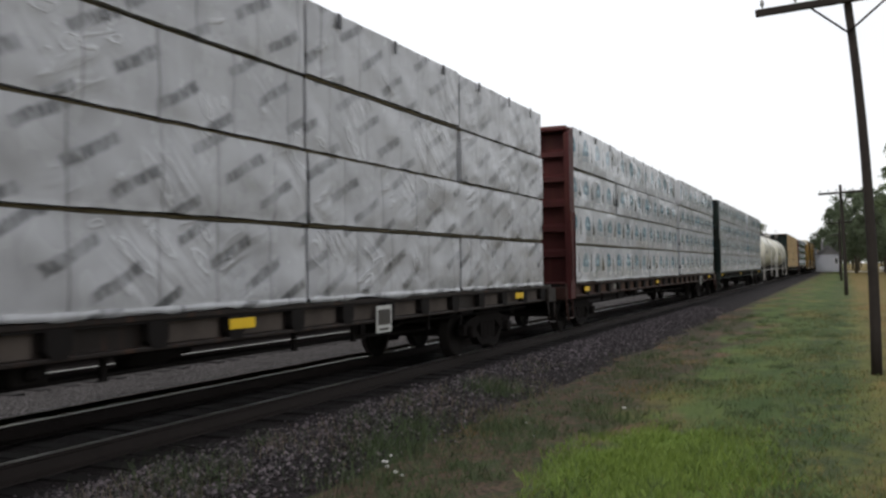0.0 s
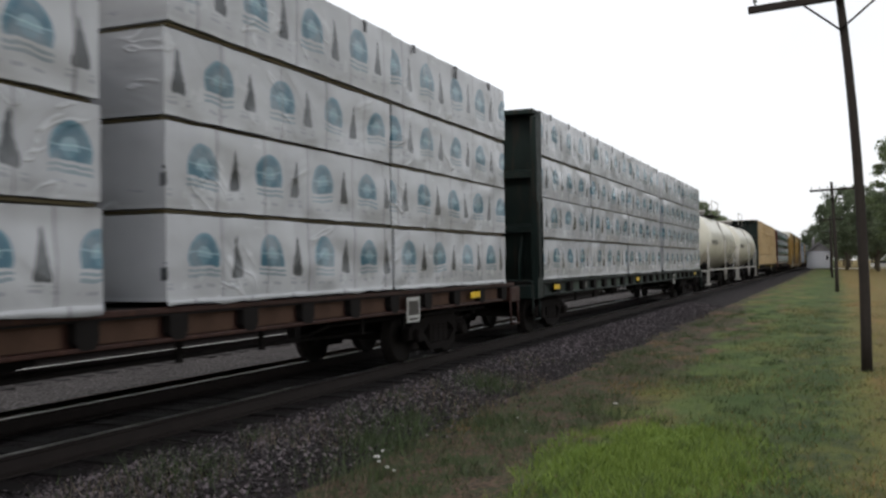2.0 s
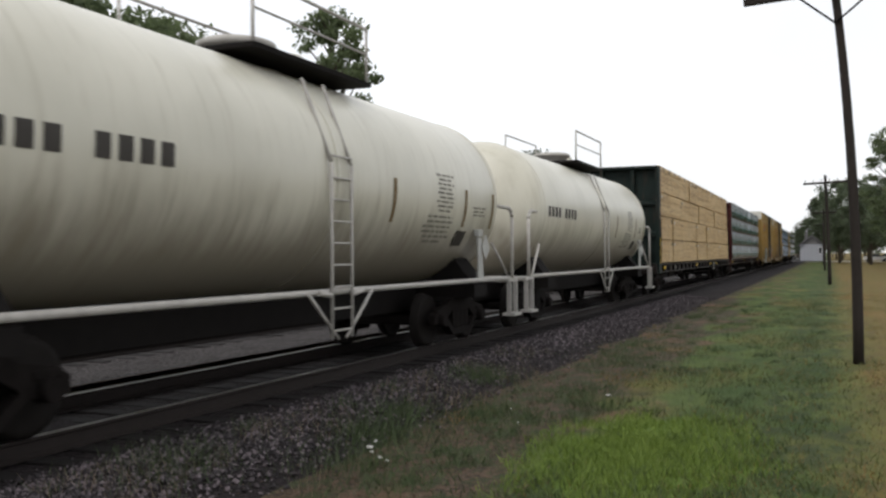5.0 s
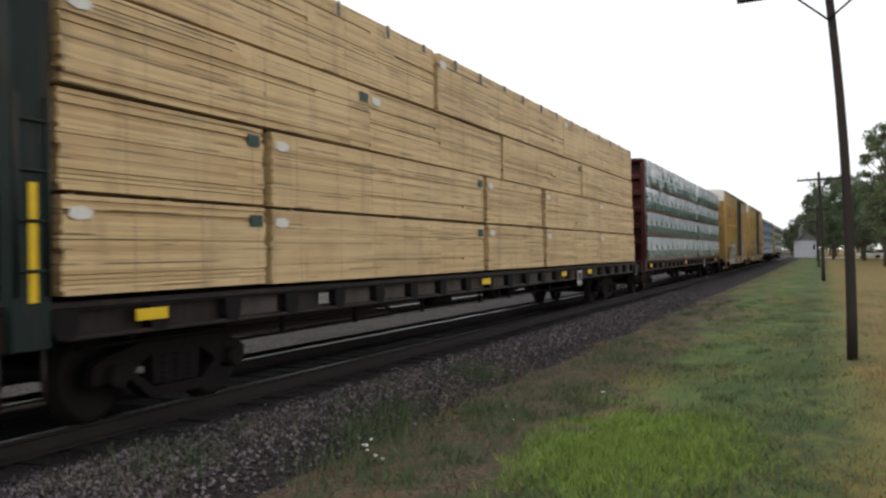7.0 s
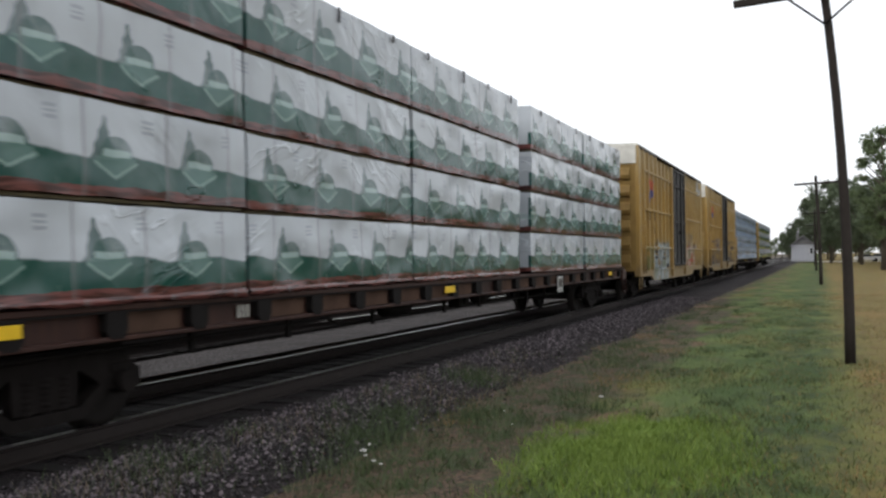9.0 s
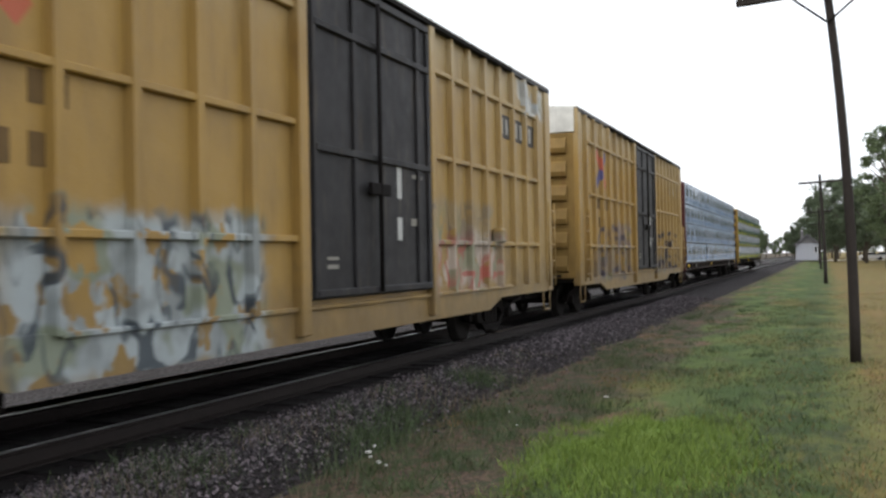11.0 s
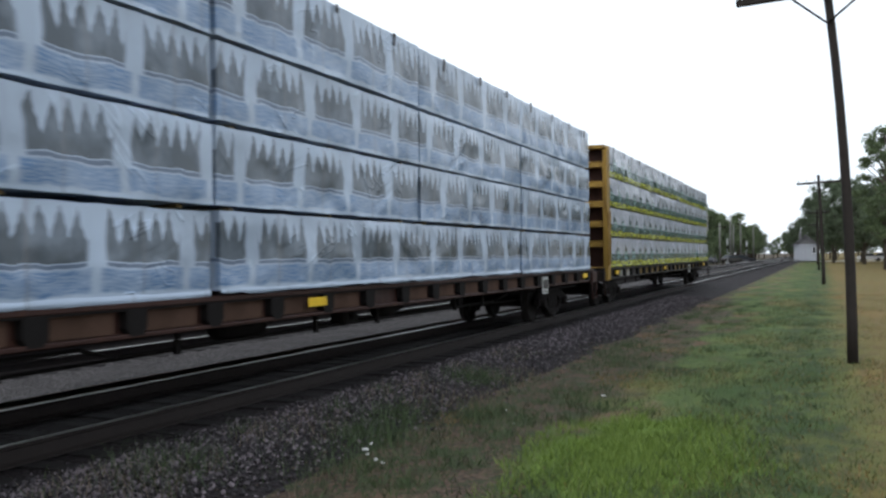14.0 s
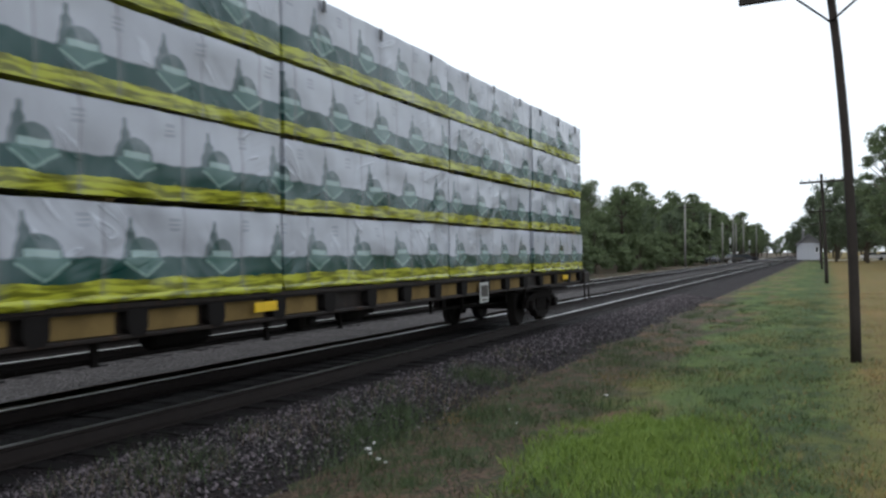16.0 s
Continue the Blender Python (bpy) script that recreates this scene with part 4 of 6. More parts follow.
def boxcar(label, y, paint, end_paint, seed):
    car = thing("boxcar", label, "boxcar", pose(TRACK, y, 0), "cars of the freight train")
    CARS.append((car, y))
    SIZE["long"] = 1.085
    L, W, Z0, Z1 = 15.5, 1.60, 0.98, 4.98
    D0, D1 = 6.35, 9.45
    for s in (1, -1):
        part("side_wall", Shape().box(s * W - 0.03, s * W + 0.03, 0.04, L - 0.04, Z0, Z1 - 0.02), paint, car, "faded yellow sheet-steel side")
    part("floor", Shape().box(-W, W, 0.04, L - 0.04, Z0 - 0.1, Z0 - 0.003), BLACK_STEEL, car)
    for s in (1, -1):
        sill = Shape().extrude([(0.0, 0.80), (2.0, 0.80), (2.6, 0.61), (11.9, 0.61), (12.5, 0.80), (L, 0.80), (L, 1.0), (0.0, 1.0)], s * 1.62 - 0.03, s * 1.62 + 0.03, "x")
        part("side_sill", sill, paint, car)
        part("top_chord", Shape().box(s * 1.63 - 0.05, s * 1.63 + 0.05, 0, L, Z1 - 0.1, Z1, c=0.012), DOOR_BLACK if s > 0 else paint, car)
    ys = [0.64 + 0.785 * i for i in range(7)] + [10.35 + 0.70 * i for i in range(7)]
    for s in (1, -1):
        for yy in ys:
            part("side_post", Shape().extrude([(-s * 0.05, yy - 0.07), (s * 0.055, yy - 0.045), (s * 0.055, yy + 0.045), (-s * 0.05, yy + 0.07)], Z0, Z1 - 0.1, "z"), paint, car, "", pose(s * 1.66, 0, 0))
        for a, b in ((0.85, 6.15), (9.6, 14.65)):
            for z in (1.70, 2.96, 4.22):
                part("side_rail", Shape().box(-0.02, 0.045, a, b, z, z + 0.075, c=0.012), paint, car, "", pose(s * 1.66, 0 if s > 0 else a + b, 0, 0, 0, 0 if s > 0 else 180))
        for yy in (0.05, L - 0.05):
            k = yy + (0.1 if yy < 1 else -0.1)
            part("corner_post", Shape().box(-0.09, 0.09, k - 0.17, k + 0.17, 0.8, Z1 - 0.02, c=0.02), paint, car, "", pose(s * 1.58, 0, 0))
        for yy in (D0 - 0.16, D1 + 0.10):
            part("door_post", Shape().box(-0.07, 0.09, yy - 0.09, yy + 0.09, Z0 - 0.3, Z1 - 0.1, c=0.015), paint, car, "", pose(s * 1.66, 0, 0))
    door = Shape().box(1.655, 1.715, D0, D1, Z0 + 0.08, Z1 - 0.14, c=0.012)
    door = part("door", door, DOOR_BLACK, car, "black sliding plug door")
    for z in (1.08, 2.72, 4.12, 4.7):
        part("door_rail", Shape().box(1.712, 1.765, D0 + 0.05, D1 - 0.05, z, z + 0.09, c=0.012), DOOR_BLACK, door)
    for yy in (D0 + 0.06, D0 + 0.95, D1 - 0.42, D1 - 0.08):
        part("door_stile", Shape().box(1.712, 1.752, yy - 0.05, yy + 0.05, Z0 + 0.1, Z1 - 0.16, c=0.012), DOOR_BLACK, door)
    part("lock_bar", Shape().pipe([(1.80, D0 + 1.45, 1.1), (1.80, D0 + 1.45, 4.7)], 0.03).box(1.76, 1.82, D0 + 1.2, D0 + 1.7, 2.3, 2.45, c=0.01), BLACK_STEEL, door)
    for yy, z, w, h in ((D0 + 2.05, 2.3, 0.16, 0.42), (D0 + 2.05, 1.75, 0.16, 0.3), (D0 + 2.45, 1.95, 0.3, 0.1), (D0 + 2.5, 2.6, 0.4, 0.05), (D0 + 0.3, 1.4, 0.3, 0.05), (D0 + 0.3, 1.5, 0.3, 0.04)):
        part("placard", Shape().box(1.716, 1.722, yy, yy + w * 0.8, z, z + h), GREY_STENCIL if w > 0.25 else WHITE_STENCIL, door, "paper placard")
    part("door_track", Shape().box(1.64, 1.70, 3.0, 13.0, 0.95, 1.0, c=0.01), paint, car)
    part("door_track", Shape().box(1.64, 1.76, 3.0, 13.0, Z1 - 0.13, Z1 - 0.05, c=0.01), BLACK_STEEL, car)
    # corrugated ends with a pale cap
    for y0, way in ((0.0, -1), (L, 1)):
        end = Shape().box(-1.55, 1.55, y0 - 0.03, y0 + 0.03, 0.98, 4.4)
        part("end_wall", end, end_paint, car)
        for i in range(6):
            z = 1.10 + 0.555 * i
            prof = [(y0, z), (y0 + way * 0.10, z + 0.05), (y0 + way * 0.13, z + 0.16), (y0 + way * 0.07, z + 0.36), (y0, z + 0.44)]
            part("end_rib", Shape().extrude(prof, -1.38, 1.38, "x"), end_paint, car)
        cap = Shape().box(-1.58, 1.58, y0 - 0.05, y0 + 0.05, 4.4, Z1, c=0.01)
        part("end_cap", cap, ROOF_WHITE, car, "bleached white end cap")
        bars = Shape()
        for i in range(10):
            if i != 4:
                bars.box(-0.9 + 0.19 * i, -0.78 + 0.19 * i, y0 + way * 0.045 - 0.01, y0 + way * 0.045 + 0.012, 4.5, 4.6)
        part("lettering", bars, DARK_STENCIL, car)
        part("crossover_step", Shape().box(-1.2, 1.2, min(y0, y0 + way * 0.35), max(y0, y0 + way * 0.35), 1.02, 1.06), BLACK_STEEL, car)
        part("brake_box", Shape().box(0.25, 0.85, min(y0 + way * 0.14, y0 + way * 0.3), max(y0 + way * 0.14, y0 + way * 0.3), 1.35, 1.75, c=0.03), end_paint, car)
        for x0, x1, z0, z1 in ((0.30, 0.84, 1.86, 2.30), (-0.34, 0.18, 1.42, 2.0)):
            yo = y0 + way * 0.2
            part("end_grab", Shape().pipe([(x0, yo, z0), (x1, yo, z0), (x1, yo, z1), (x0, yo, z1), (x0, yo, z0)], 0.022, 6).pipe([(x0, yo, z1), (x0, y0, z1)], 0.018, 6).pipe([(x1, yo, z1), (x1, y0, z1)], 0.018, 6), end_paint, car)
        coupler(car, y0 + way * 0.1, way)
        yl = y0 + (0.1 if way < 0 else -0.5)
        ladder(car, 1.76, yl, 0.9, 2.6, 0.4, paint, n=5)
        ladder(car, -1.35 if way < 0 else 0.95, y0 + way * 0.22, 1.0, 2.3, 0.4, end_paint, "x", 4)
        part("sill_step", Shape().pipe([(1.62, yl, 0.82), (1.62, yl, 0.42), (1.62, yl + 0.42, 0.42), (1.62, yl + 0.42, 0.82)], 0.018), paint, car)
    roof = Shape().extrude([(-1.66, 4.98), (1.66, 4.98), (1.66, 5.01), (0, 5.12), (-1.66, 5.01)], 0, L, "y")
    for i in range(13):
        roof.box(-1.5, 1.5, 0.6 + 1.18 * i, 0.68 + 1.18 * i, 5.02, 5.13)
    part("roof", roof, ROOF_WHITE, car, "weathered galvanised roof")
    # stencils and emblem
    for row, (z, h, w) in enumerate(((2.68, 0.30, 0.2), (2.22, 0.30, 0.2))):
        for i in range(6):
            if (i + row * 2 + seed) % 4:
                yy = 1.75 + 0.2 * i + 0.12 * (i // 2)
                part("lettering", Shape().box(1.632, 1.637, yy, yy + w * 0.8, z, z + h * 0.85), FADED_STENCIL, car, "faded dark stencilled lettering bar")
    st = Shape().box(1.632, 1.637, 12.45, 14.5, 3.64, 4.06)
    part("emblem", st, DARK_STENCIL, car, "black lettering panel")
    st = Shape()
    for i in range(7):
        st.box(1.640, 1.645, 12.6 + 0.26 * i, 12.73 + 0.26 * i, 3.71, 3.99)
    part("emblem", st, WORN_STENCIL, car, "worn pale lettering bars on black")
    lamp = Shape().box(1.64, 1.82, 12.1, 12.35, 1.75, 2.0, c=0.03)
    part("brake_bracket", lamp, paint, car)
    part("reflector", Shape().box(1.632, 1.640, 11.75, 11.87, 1.08, 1.62), REFLECT, car, "yellow reflective strip")
    part("center_sill", Shape().box(-0.35, 0.35, -0.1, L + 0.1, 0.5, 0.92), BLACK_STEEL, car)
    for yy in (2.0, L - 2.0):
        truck(car, yy)
    SIZE["long"] = 1.0
    return car


def tank_paint():
    m, g = material("cream_tank_paint")
    n1, n2 = g.noise(0.9, 5), g.noise(26, 3)
    streak = g.noise(2.0, 5, g.point(g.x, g.y * 3.5, g.z * 0.4))
    c = g.mix(n1.step(0.35, 0.7) * 0.45, (0.57, 0.55, 0.465), (0.44, 0.425, 0.35))
    c = g.mix(streak.step(0.5, 0.75) * 0.3, c, (0.30, 0.27, 0.20))
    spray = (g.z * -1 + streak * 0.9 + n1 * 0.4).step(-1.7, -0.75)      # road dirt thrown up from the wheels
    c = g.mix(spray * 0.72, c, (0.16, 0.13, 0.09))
    g.end(c, 0.32, bump=n2, strength=0.05, dist=0.01)
    return m


TANK = tank_paint()

TANK_TRIM = plain("dirty_white_trim", (0.44, 0.42, 0.39), 0.5)


def tank_car(y, seed):
    car = thing("tank_car", "cream-white tank car with road grime and white handrails", "tank car", pose(TRACK, y, 0), "cars of the freight train")
    CARS.append((car, y))
    a, b, r, zc = 0.80, 13.50, 1.46, 2.45
    prof = [(a + 0.62 - 0.62 * math.cos(math.pi / 2 * k / 8), max(0.02, r * math.sin(math.pi / 2 * k / 8))) for k in range(9)]
    prof += [(a + 0.62 + (b - a - 1.24) * i / 5, r) for i in range(1, 5)]
    prof += [(b - 0.62 + 0.62 * math.cos(math.pi / 2 * (8 - k) / 8), max(0.02, r * math.sin(math.pi / 2 * (8 - k) / 8))) for k in range(0, 9)]
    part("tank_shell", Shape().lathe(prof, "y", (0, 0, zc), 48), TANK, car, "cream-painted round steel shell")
    for yy in (a + 0.66, b - 0.66, 7.1):
        ring = [(yy - 0.035, r + 0.004), (yy - 0.03, r + 0.012), (yy + 0.03, r + 0.012), (yy + 0.035, r + 0.004)]
        part("weld_band", Shape().lathe(ring, "y", (0, 0, zc), 48), TANK, car)
    # under frame, bolsters and long side walkway tube
    part("center_sill", Shape().box(-0.35, 0.35, 0.1, 14.1, 0.55, 1.05, c=0.02), BLACK_STEEL, car)
    for yy in (2.05, 12.15):
        sad = Shape().extrude([(-1.42, 0.78), (1.42, 0.78), (1.42, 0.98), (1.05, 1.44), (0.6, 1.10), (-0.6, 1.10), (-1.05, 1.44), (-1.42, 0.98)], yy - 0.3, yy + 0.3, "y")
        part("saddle", sad, BLACK_STEEL, car, "grimy bolster saddle")
        truck(car, yy)
    for s in (1, -1):
        part("side_rail", Shape().pipe([(s * 1.42, 0.55, 1.06), (s * 1.42, 13.65, 1.06)], 0.04, 8), TANK_TRIM, car)
        for yy in (0.35, 13.85):
            way = -1 if yy < 7 else 1
            plat = Shape().box(min(s * 0.5, s * 1.45), max(s * 0.5, s * 1.45), yy - 0.28, yy + 0.28, 0.98, 1.06, c=0.01)
            part("end_platform", plat, TANK_TRIM, car)
            hoop = Shape().pipe([(s * 1.43, yy, 1.05), (s * 1.43, yy, 2.20), (s * 1.43, yy - way * 0.05, 2.30), (s * 1.42, yy - way * 0.16, 2.36), (s * 1.38, yy - way * 0.70, 2.37)], 0.034)
            part("brace_rail", Shape().pipe([(s * 1.43, yy - way * 0.2, 1.06), (s * 1.36, yy - way * 0.95, 1.7)], 0.025), TANK_TRIM, car)
            part("handrail", hoop, TANK_TRIM, car, "white bent-pipe handrail")
            st = Shape().box(s * 1.43 - 0.04, s * 1.43 + 0.04, yy - 0.2, yy - 0.16, 0.38, 1.0).box(s * 1.43 - 0.04, s * 1.43 + 0.04, yy + 0.16, yy + 0.2, 0.38, 1.0).box(s * 1.43 - 0.12, s * 1.43 + 0.12, yy - 0.22, yy + 0.22, 0.36, 0.41)
            part("sill_step", st, TANK_TRIM, car)
        lad = Shape()
        for yy in (6.85, 7.35):
            lad.pipe([(s * 1.50, yy, 0.5), (s * 1.50, yy, 2.6), (s * 1.1, yy, 3.62)], 0.022)
        for k in range(9):
            lad.pipe([(s * 1.50, 6.85, 0.6 + 0.26 * k), (s * 1.50, 7.35, 0.6 + 0.26 * k)], 0.014)
        for way in (-1, 1):
            lad.pipe([(s * 1.5, 7.1 + way * 0.26, 1.02), (s * 1.5, 7.1 + way * 0.55, 1.06)], 0.03)
            lad.pipe([(s * 1.5, 7.1 + way * 0.1, 0.5), (s * 1.5, 7.1 + way * 0.8, 1.06)], 0.02)
        part("ladder", lad, TANK_TRIM, car)
    # manway, valves, platform rails on top
    top = zc + r
    part("manway", Shape().lathe([(top - 0.1, 0.42), (top + 0.18, 0.42), (top + 0.2, 0.5), (top + 0.27, 0.5), (top + 0.3, 0.44)], "z", (0, 7.1, 0), 20), TANK_TRIM, car, "bolted manway lid")
    part("valve_housing", Shape().lathe([(top - 0.1, 0.26), (top + 0.3, 0.26), (top + 0.36, 0.2)], "z", (0, 8.3, 0), 16), TANK, car)
    pl = Shape().box(-1.0, 1.0, 6.0, 8.9, top - 0.06, top + 0.0)
    part("top_platform", pl, BLACK_STEEL, car)
    for s in (1, -1):
        rail = Shape().pipe([(s * 0.95, 6.05, top), (s * 0.95, 6.05, top + 0.75), (s * 0.95, 8.85, top + 0.75), (s * 0.95, 8.85, top)], 0.022)
        rail = part("handrail", rail, TANK_TRIM, car, "white platform handrail")
        part("middle_rail", Shape().pipe([(s * 0.95, 6.05, top + 0.4), (s * 0.95, 8.85, top + 0.4)], 0.016), TANK_TRIM, rail)
    # stencils, bands and placards that follow the curve
    def curved(name, y0, y1, z0, z1, mat, lift=0.004):
        s = Shape()
        n = 6
        for i in range(n + 1):
            z = z0 + (z1 - z0) * i / n
            x = math.sqrt(max(0.01, (r + lift) ** 2 - (z - zc) ** 2))
            s.v += [(x, y0, z), (x, y1, z)]
        for i in range(n):
            s.face([2 * i, 2 * i + 1, 2 * i + 3, 2 * i + 2])
        return part(name, s, mat, car)
    rng = random.Random(seed)
    for k in range(9):
        if k != 4:
            curved("lettering", 1.7 + 0.27 * k, 1.88 + 0.27 * k, 2.30, 2.52, DARK_STENCIL)
    def lines(y0, y1, z, pitch, rows, ragged):
        for k in range(rows):
            e0, e1 = y0 + rng.uniform(0, ragged), y1 - rng.uniform(0, ragged)
            while e0 < e1:
                w = min(rng.uniform(0.1, 0.34), e1 - e0)
                curved("lettering", e0, e0 + w, z - pitch * k, z - pitch * k + pitch * 0.5, GREY_STENCIL)
                e0 += w + 0.05
    lines(10.15, 10.9, 2.70, 0.068, 9, 0.14)
    lines(9.75, 11.0, 2.06, 0.075, 6, 0.3)
    lines(11.75, 12.35, 2.26, 0.06, 3, 0.08)
    for yy in (8.65, 11.35, 13.0 - 0.35):
        curved("reflector", yy, yy + 0.1, 1.95, 2.55, DUNNAGE, 0.006)
    curved("placard", 11.22, 11.62, 1.64, 1.88, DARK_STENCIL, 0.02)
    pla = Shape().extrude([(12.02, 1.06), (12.30, 1.06), (12.24, 1.50), (12.20, 1.78), (12.02, 1.78), (12.06, 1.40)], 1.40, 1.43, "x")
    pla.box(1.38, 1.46, 11.96, 12.18, 1.80, 1.92, c=0.01)
    pla.extrude([(12.34, 1.40), (12.54, 1.62), (12.34, 1.84), (12.14, 1.62)], 1.445, 1.455, "x")
    part("placard_holder", pla, WHITE_STENCIL, car, "white diamond placard holder")
    for y0, way in ((0.15, -1), (14.05, 1)):
        coupler(car, y0, way)
    return car


RED = painted("oxide_red_paint", (0.060, 0.016, 0.016))
BROWN = painted("brown_red_paint", (0.036, 0.0165, 0.0130))
GREEN = painted("dark_green_paint", (0.010, 0.018, 0.016), wear=0.2)
DARKF = painted("dark_brown_paint", (0.0165, 0.0125, 0.0110))
GOLD = painted("railbox_yellow_paint", (0.29, 0.18, 0.04), rust=(0.06, 0.026, 0.015), wear=0.85, scale=1.3)
PALE_GREY = plain("dusty_pocket_plate", (0.075, 0.062, 0.054), 0.85, scale=2.2, vary=0.85, spec=0.1)
PALE_GREEN = plain("dusty_green_plate", (0.07, 0.088, 0.072), 0.85, scale=2.2, vary=0.85, spec=0.1)
PALE_RUST = plain("dusty_rust_plate", (0.075, 0.044, 0.031), 0.85, scale=2.2, vary=0.85, spec=0.1)
PALE_TAN = plain("dusty_tan_plate", (0.19, 0.13, 0.05), 0.85, scale=2.2, vary=0.85, spec=0.1)
SLANT, DOME, FOREST, BOARDS = wrap_slant(), wrap_dome(), wrap_forest(), boards()
HILLS_RED = wrap_hills("wrap_green_hills_red_foot", (0.14, 0.05, 0.045), foot_top=0.09, wave=0.022)
HILLS_LIME = wrap_hills("wrap_green_hills_lime_foot", (0.40, 0.42, 0.035), light=(0.38, 0.395, 0.445), green=(0.005, 0.046, 0.040), foot_top=0.145)


def wrapped(kind, mat):
    return lambda length, seed: bundle_mesh(kind, mat, length, seed=seed)


def build_train():
    a4 = [[(0.1, 4.6), (4.6, 9.5), (9.5, 14.15), (14.15, 18.4), (18.4, 22.5)]] * 4
    centerbeam("dark centre-beam flat car loaded with grey-white wrapped lumber", -6.82, DARKF, DARKF, a4, wrapped("slant", SLANT),
               "grey-white plastic-wrapped lumber bundle with dark slanted print", 1, PALE_GREY, strips=(4.9, 13.0, 21.07), crown=1.06)
    two = [[(0.1, 4.1), (4.1, 8.1), (8.1, 13.05), (13.75, 18.1), (18.1, 22.5)]] * 4
    lab = "white plastic-wrapped lumber bundle with teal dome emblems"
    centerbeam("oxide-red bulkhead flat car loaded with white wrapped lumber", 19.28, BROWN, RED, two, wrapped("dome", DOME), lab, 2, PALE_RUST, plate_y=18.75)
    centerbeam("dark green bulkhead flat car loaded with white wrapped lumber", 45.39, GREEN, GREEN, two, wrapped("dome", DOME), lab, 3, PALE_GREEN, head_style="posts", marks=((3.62, 0.13, 2, 0.90),))
    tank_car(71.9, 4)
    tank_car(86.45, 9)
    low = [(0.1, 2.86), (2.92, 9.33), (9.52, 12.85), (13.0, 18.0), (18.0, 22.5)]
    mid = [(0.1, 5.2), (5.2, 10.4), (10.4, 16.2), (16.2, 22.5)]
    centerbeam("dark green bulkhead flat car loaded with bare sawn lumber", 102.28, DARKF, GREEN, [low, low, mid, [(0.1, 7.4), (7.4, 14.6), (14.6, 22.5)]],
               lambda length, seed: board_bundle_mesh(BOARDS, length, seed=seed), "unwrapped bundle of tan sawn boards", 5, PALE_GREY, head_style="posts", strip=False, mark=True, strips=(1.15, 9.48, 14.54, 16.92))
    centerbeam("red-brown bulkhead flat car loaded with green and white wrapped lumber", 128.3, BROWN, RED, two[:1] * 4, wrapped("red", HILLS_RED),
               "white and green plastic-wrapped lumber bundle with dark red foot", 6, PALE_RUST)
    paint_a = boxcar_paint("faded_yellow_side_a", 3.0, [(2.9, 6.2, 0.55, 1.95, (0.30, 0.345, 0.36), (0.03, 0.04, 0.05), 0.9), (1.0, 2.6, 1.0, 1.8, (0.13, 0.15, 0.05), (0.10, 0.10, 0.03), 0.5), (10.6, 13.6, 1.0, 1.9, (0.42, 0.36, 0.31), (0.33, 0.08, 0.06), 0.85), (14.9, 16.5, 4.25, 4.85, (0.50, 0.53, 0.53), (0.30, 0.32, 0.33), 0.8), (10.2, 13.4, 1.75, 2.35, (0.26, 0.22, 0.15), (0.12, 0.10, 0.08), 0.5)])
    paint_b = boxcar_paint("faded_yellow_side_b", 8.0, [(1.6, 6.1, 0.8, 1.75, (0.16, 0.125, 0.095), (0.05, 0.04, 0.04), 0.55), (4.2, 6.2, 1.7, 2.4, (0.20, 0.17, 0.19), (0.06, 0.05, 0.07), 0.6), (10.2, 15.0, 0.85, 1.5, (0.22, 0.18, 0.14), (0.05, 0.04, 0.045), 0.5), (2.0, 6.4, 0.95, 2.3, None, (0.060, 0.050, 0.062), 0.9), (10.4, 15.7, 0.95, 2.35, None, (0.045, 0.038, 0.044), 0.95)])
    ends = painted("yellow_end_paint", (0.235, 0.15, 0.048), wear=0.6, rust=(0.16, 0.08, 0.03))
    boxcar("faded yellow boxcar with black door and pale scrawl", 154.12, paint_a, ends, 1)
    boxcar("faded yellow boxcar with black door and dark scrawl", 173.4, paint_b, ends, 2)
    five = [[(0.1, 2.9), (2.9, 7.6), (7.6, 12.3), (12.3, 17.0), (17.0, 22.5)]] * 4
    centerbeam("red-brown bulkhead flat car loaded with blue-grey wrapped lumber", 192.77, BROWN, RED, five, wrapped("forest", FOREST),
               "blue-grey plastic-wrapped lumber bundle with forest pictures", 7, PALE_RUST, strip=False, mark=True, plate_y=18.6, strips=(1.15, 9.48, 22.03))
    # the brown panel puts the shade between the bulkhead's ribs into its colour
    centerbeam("yellow bulkhead flat car loaded with green and lime wrapped lumber", 218.97, DARKF, GOLD, [[(0.1, 5.0), (5.0, 9.8), (9.8, 14.4), (14.4, 18.6), (18.6, 22.5)]] * 4,
               wrapped("lime", HILLS_LIME), "white and green plastic-wrapped lumber bundle with lime foot", 8, PALE_TAN, strip=False, marks=((1.9, 0.2, 4, 0.82), (2.85, 0.21, 5, 0.82)), panel=BROWN, rib_deep=0.27, crown=1.06, head=0.05)


# ---- poles, buildings, trees ----
POLE_WOOD = plain("weathered_pole_wood", (0.026, 0.021, 0.018), 0.85, scale=9)
PORCELAIN = plain("grey_insulator", (0.35, 0.36, 0.36), 0.35, vary=0.2)


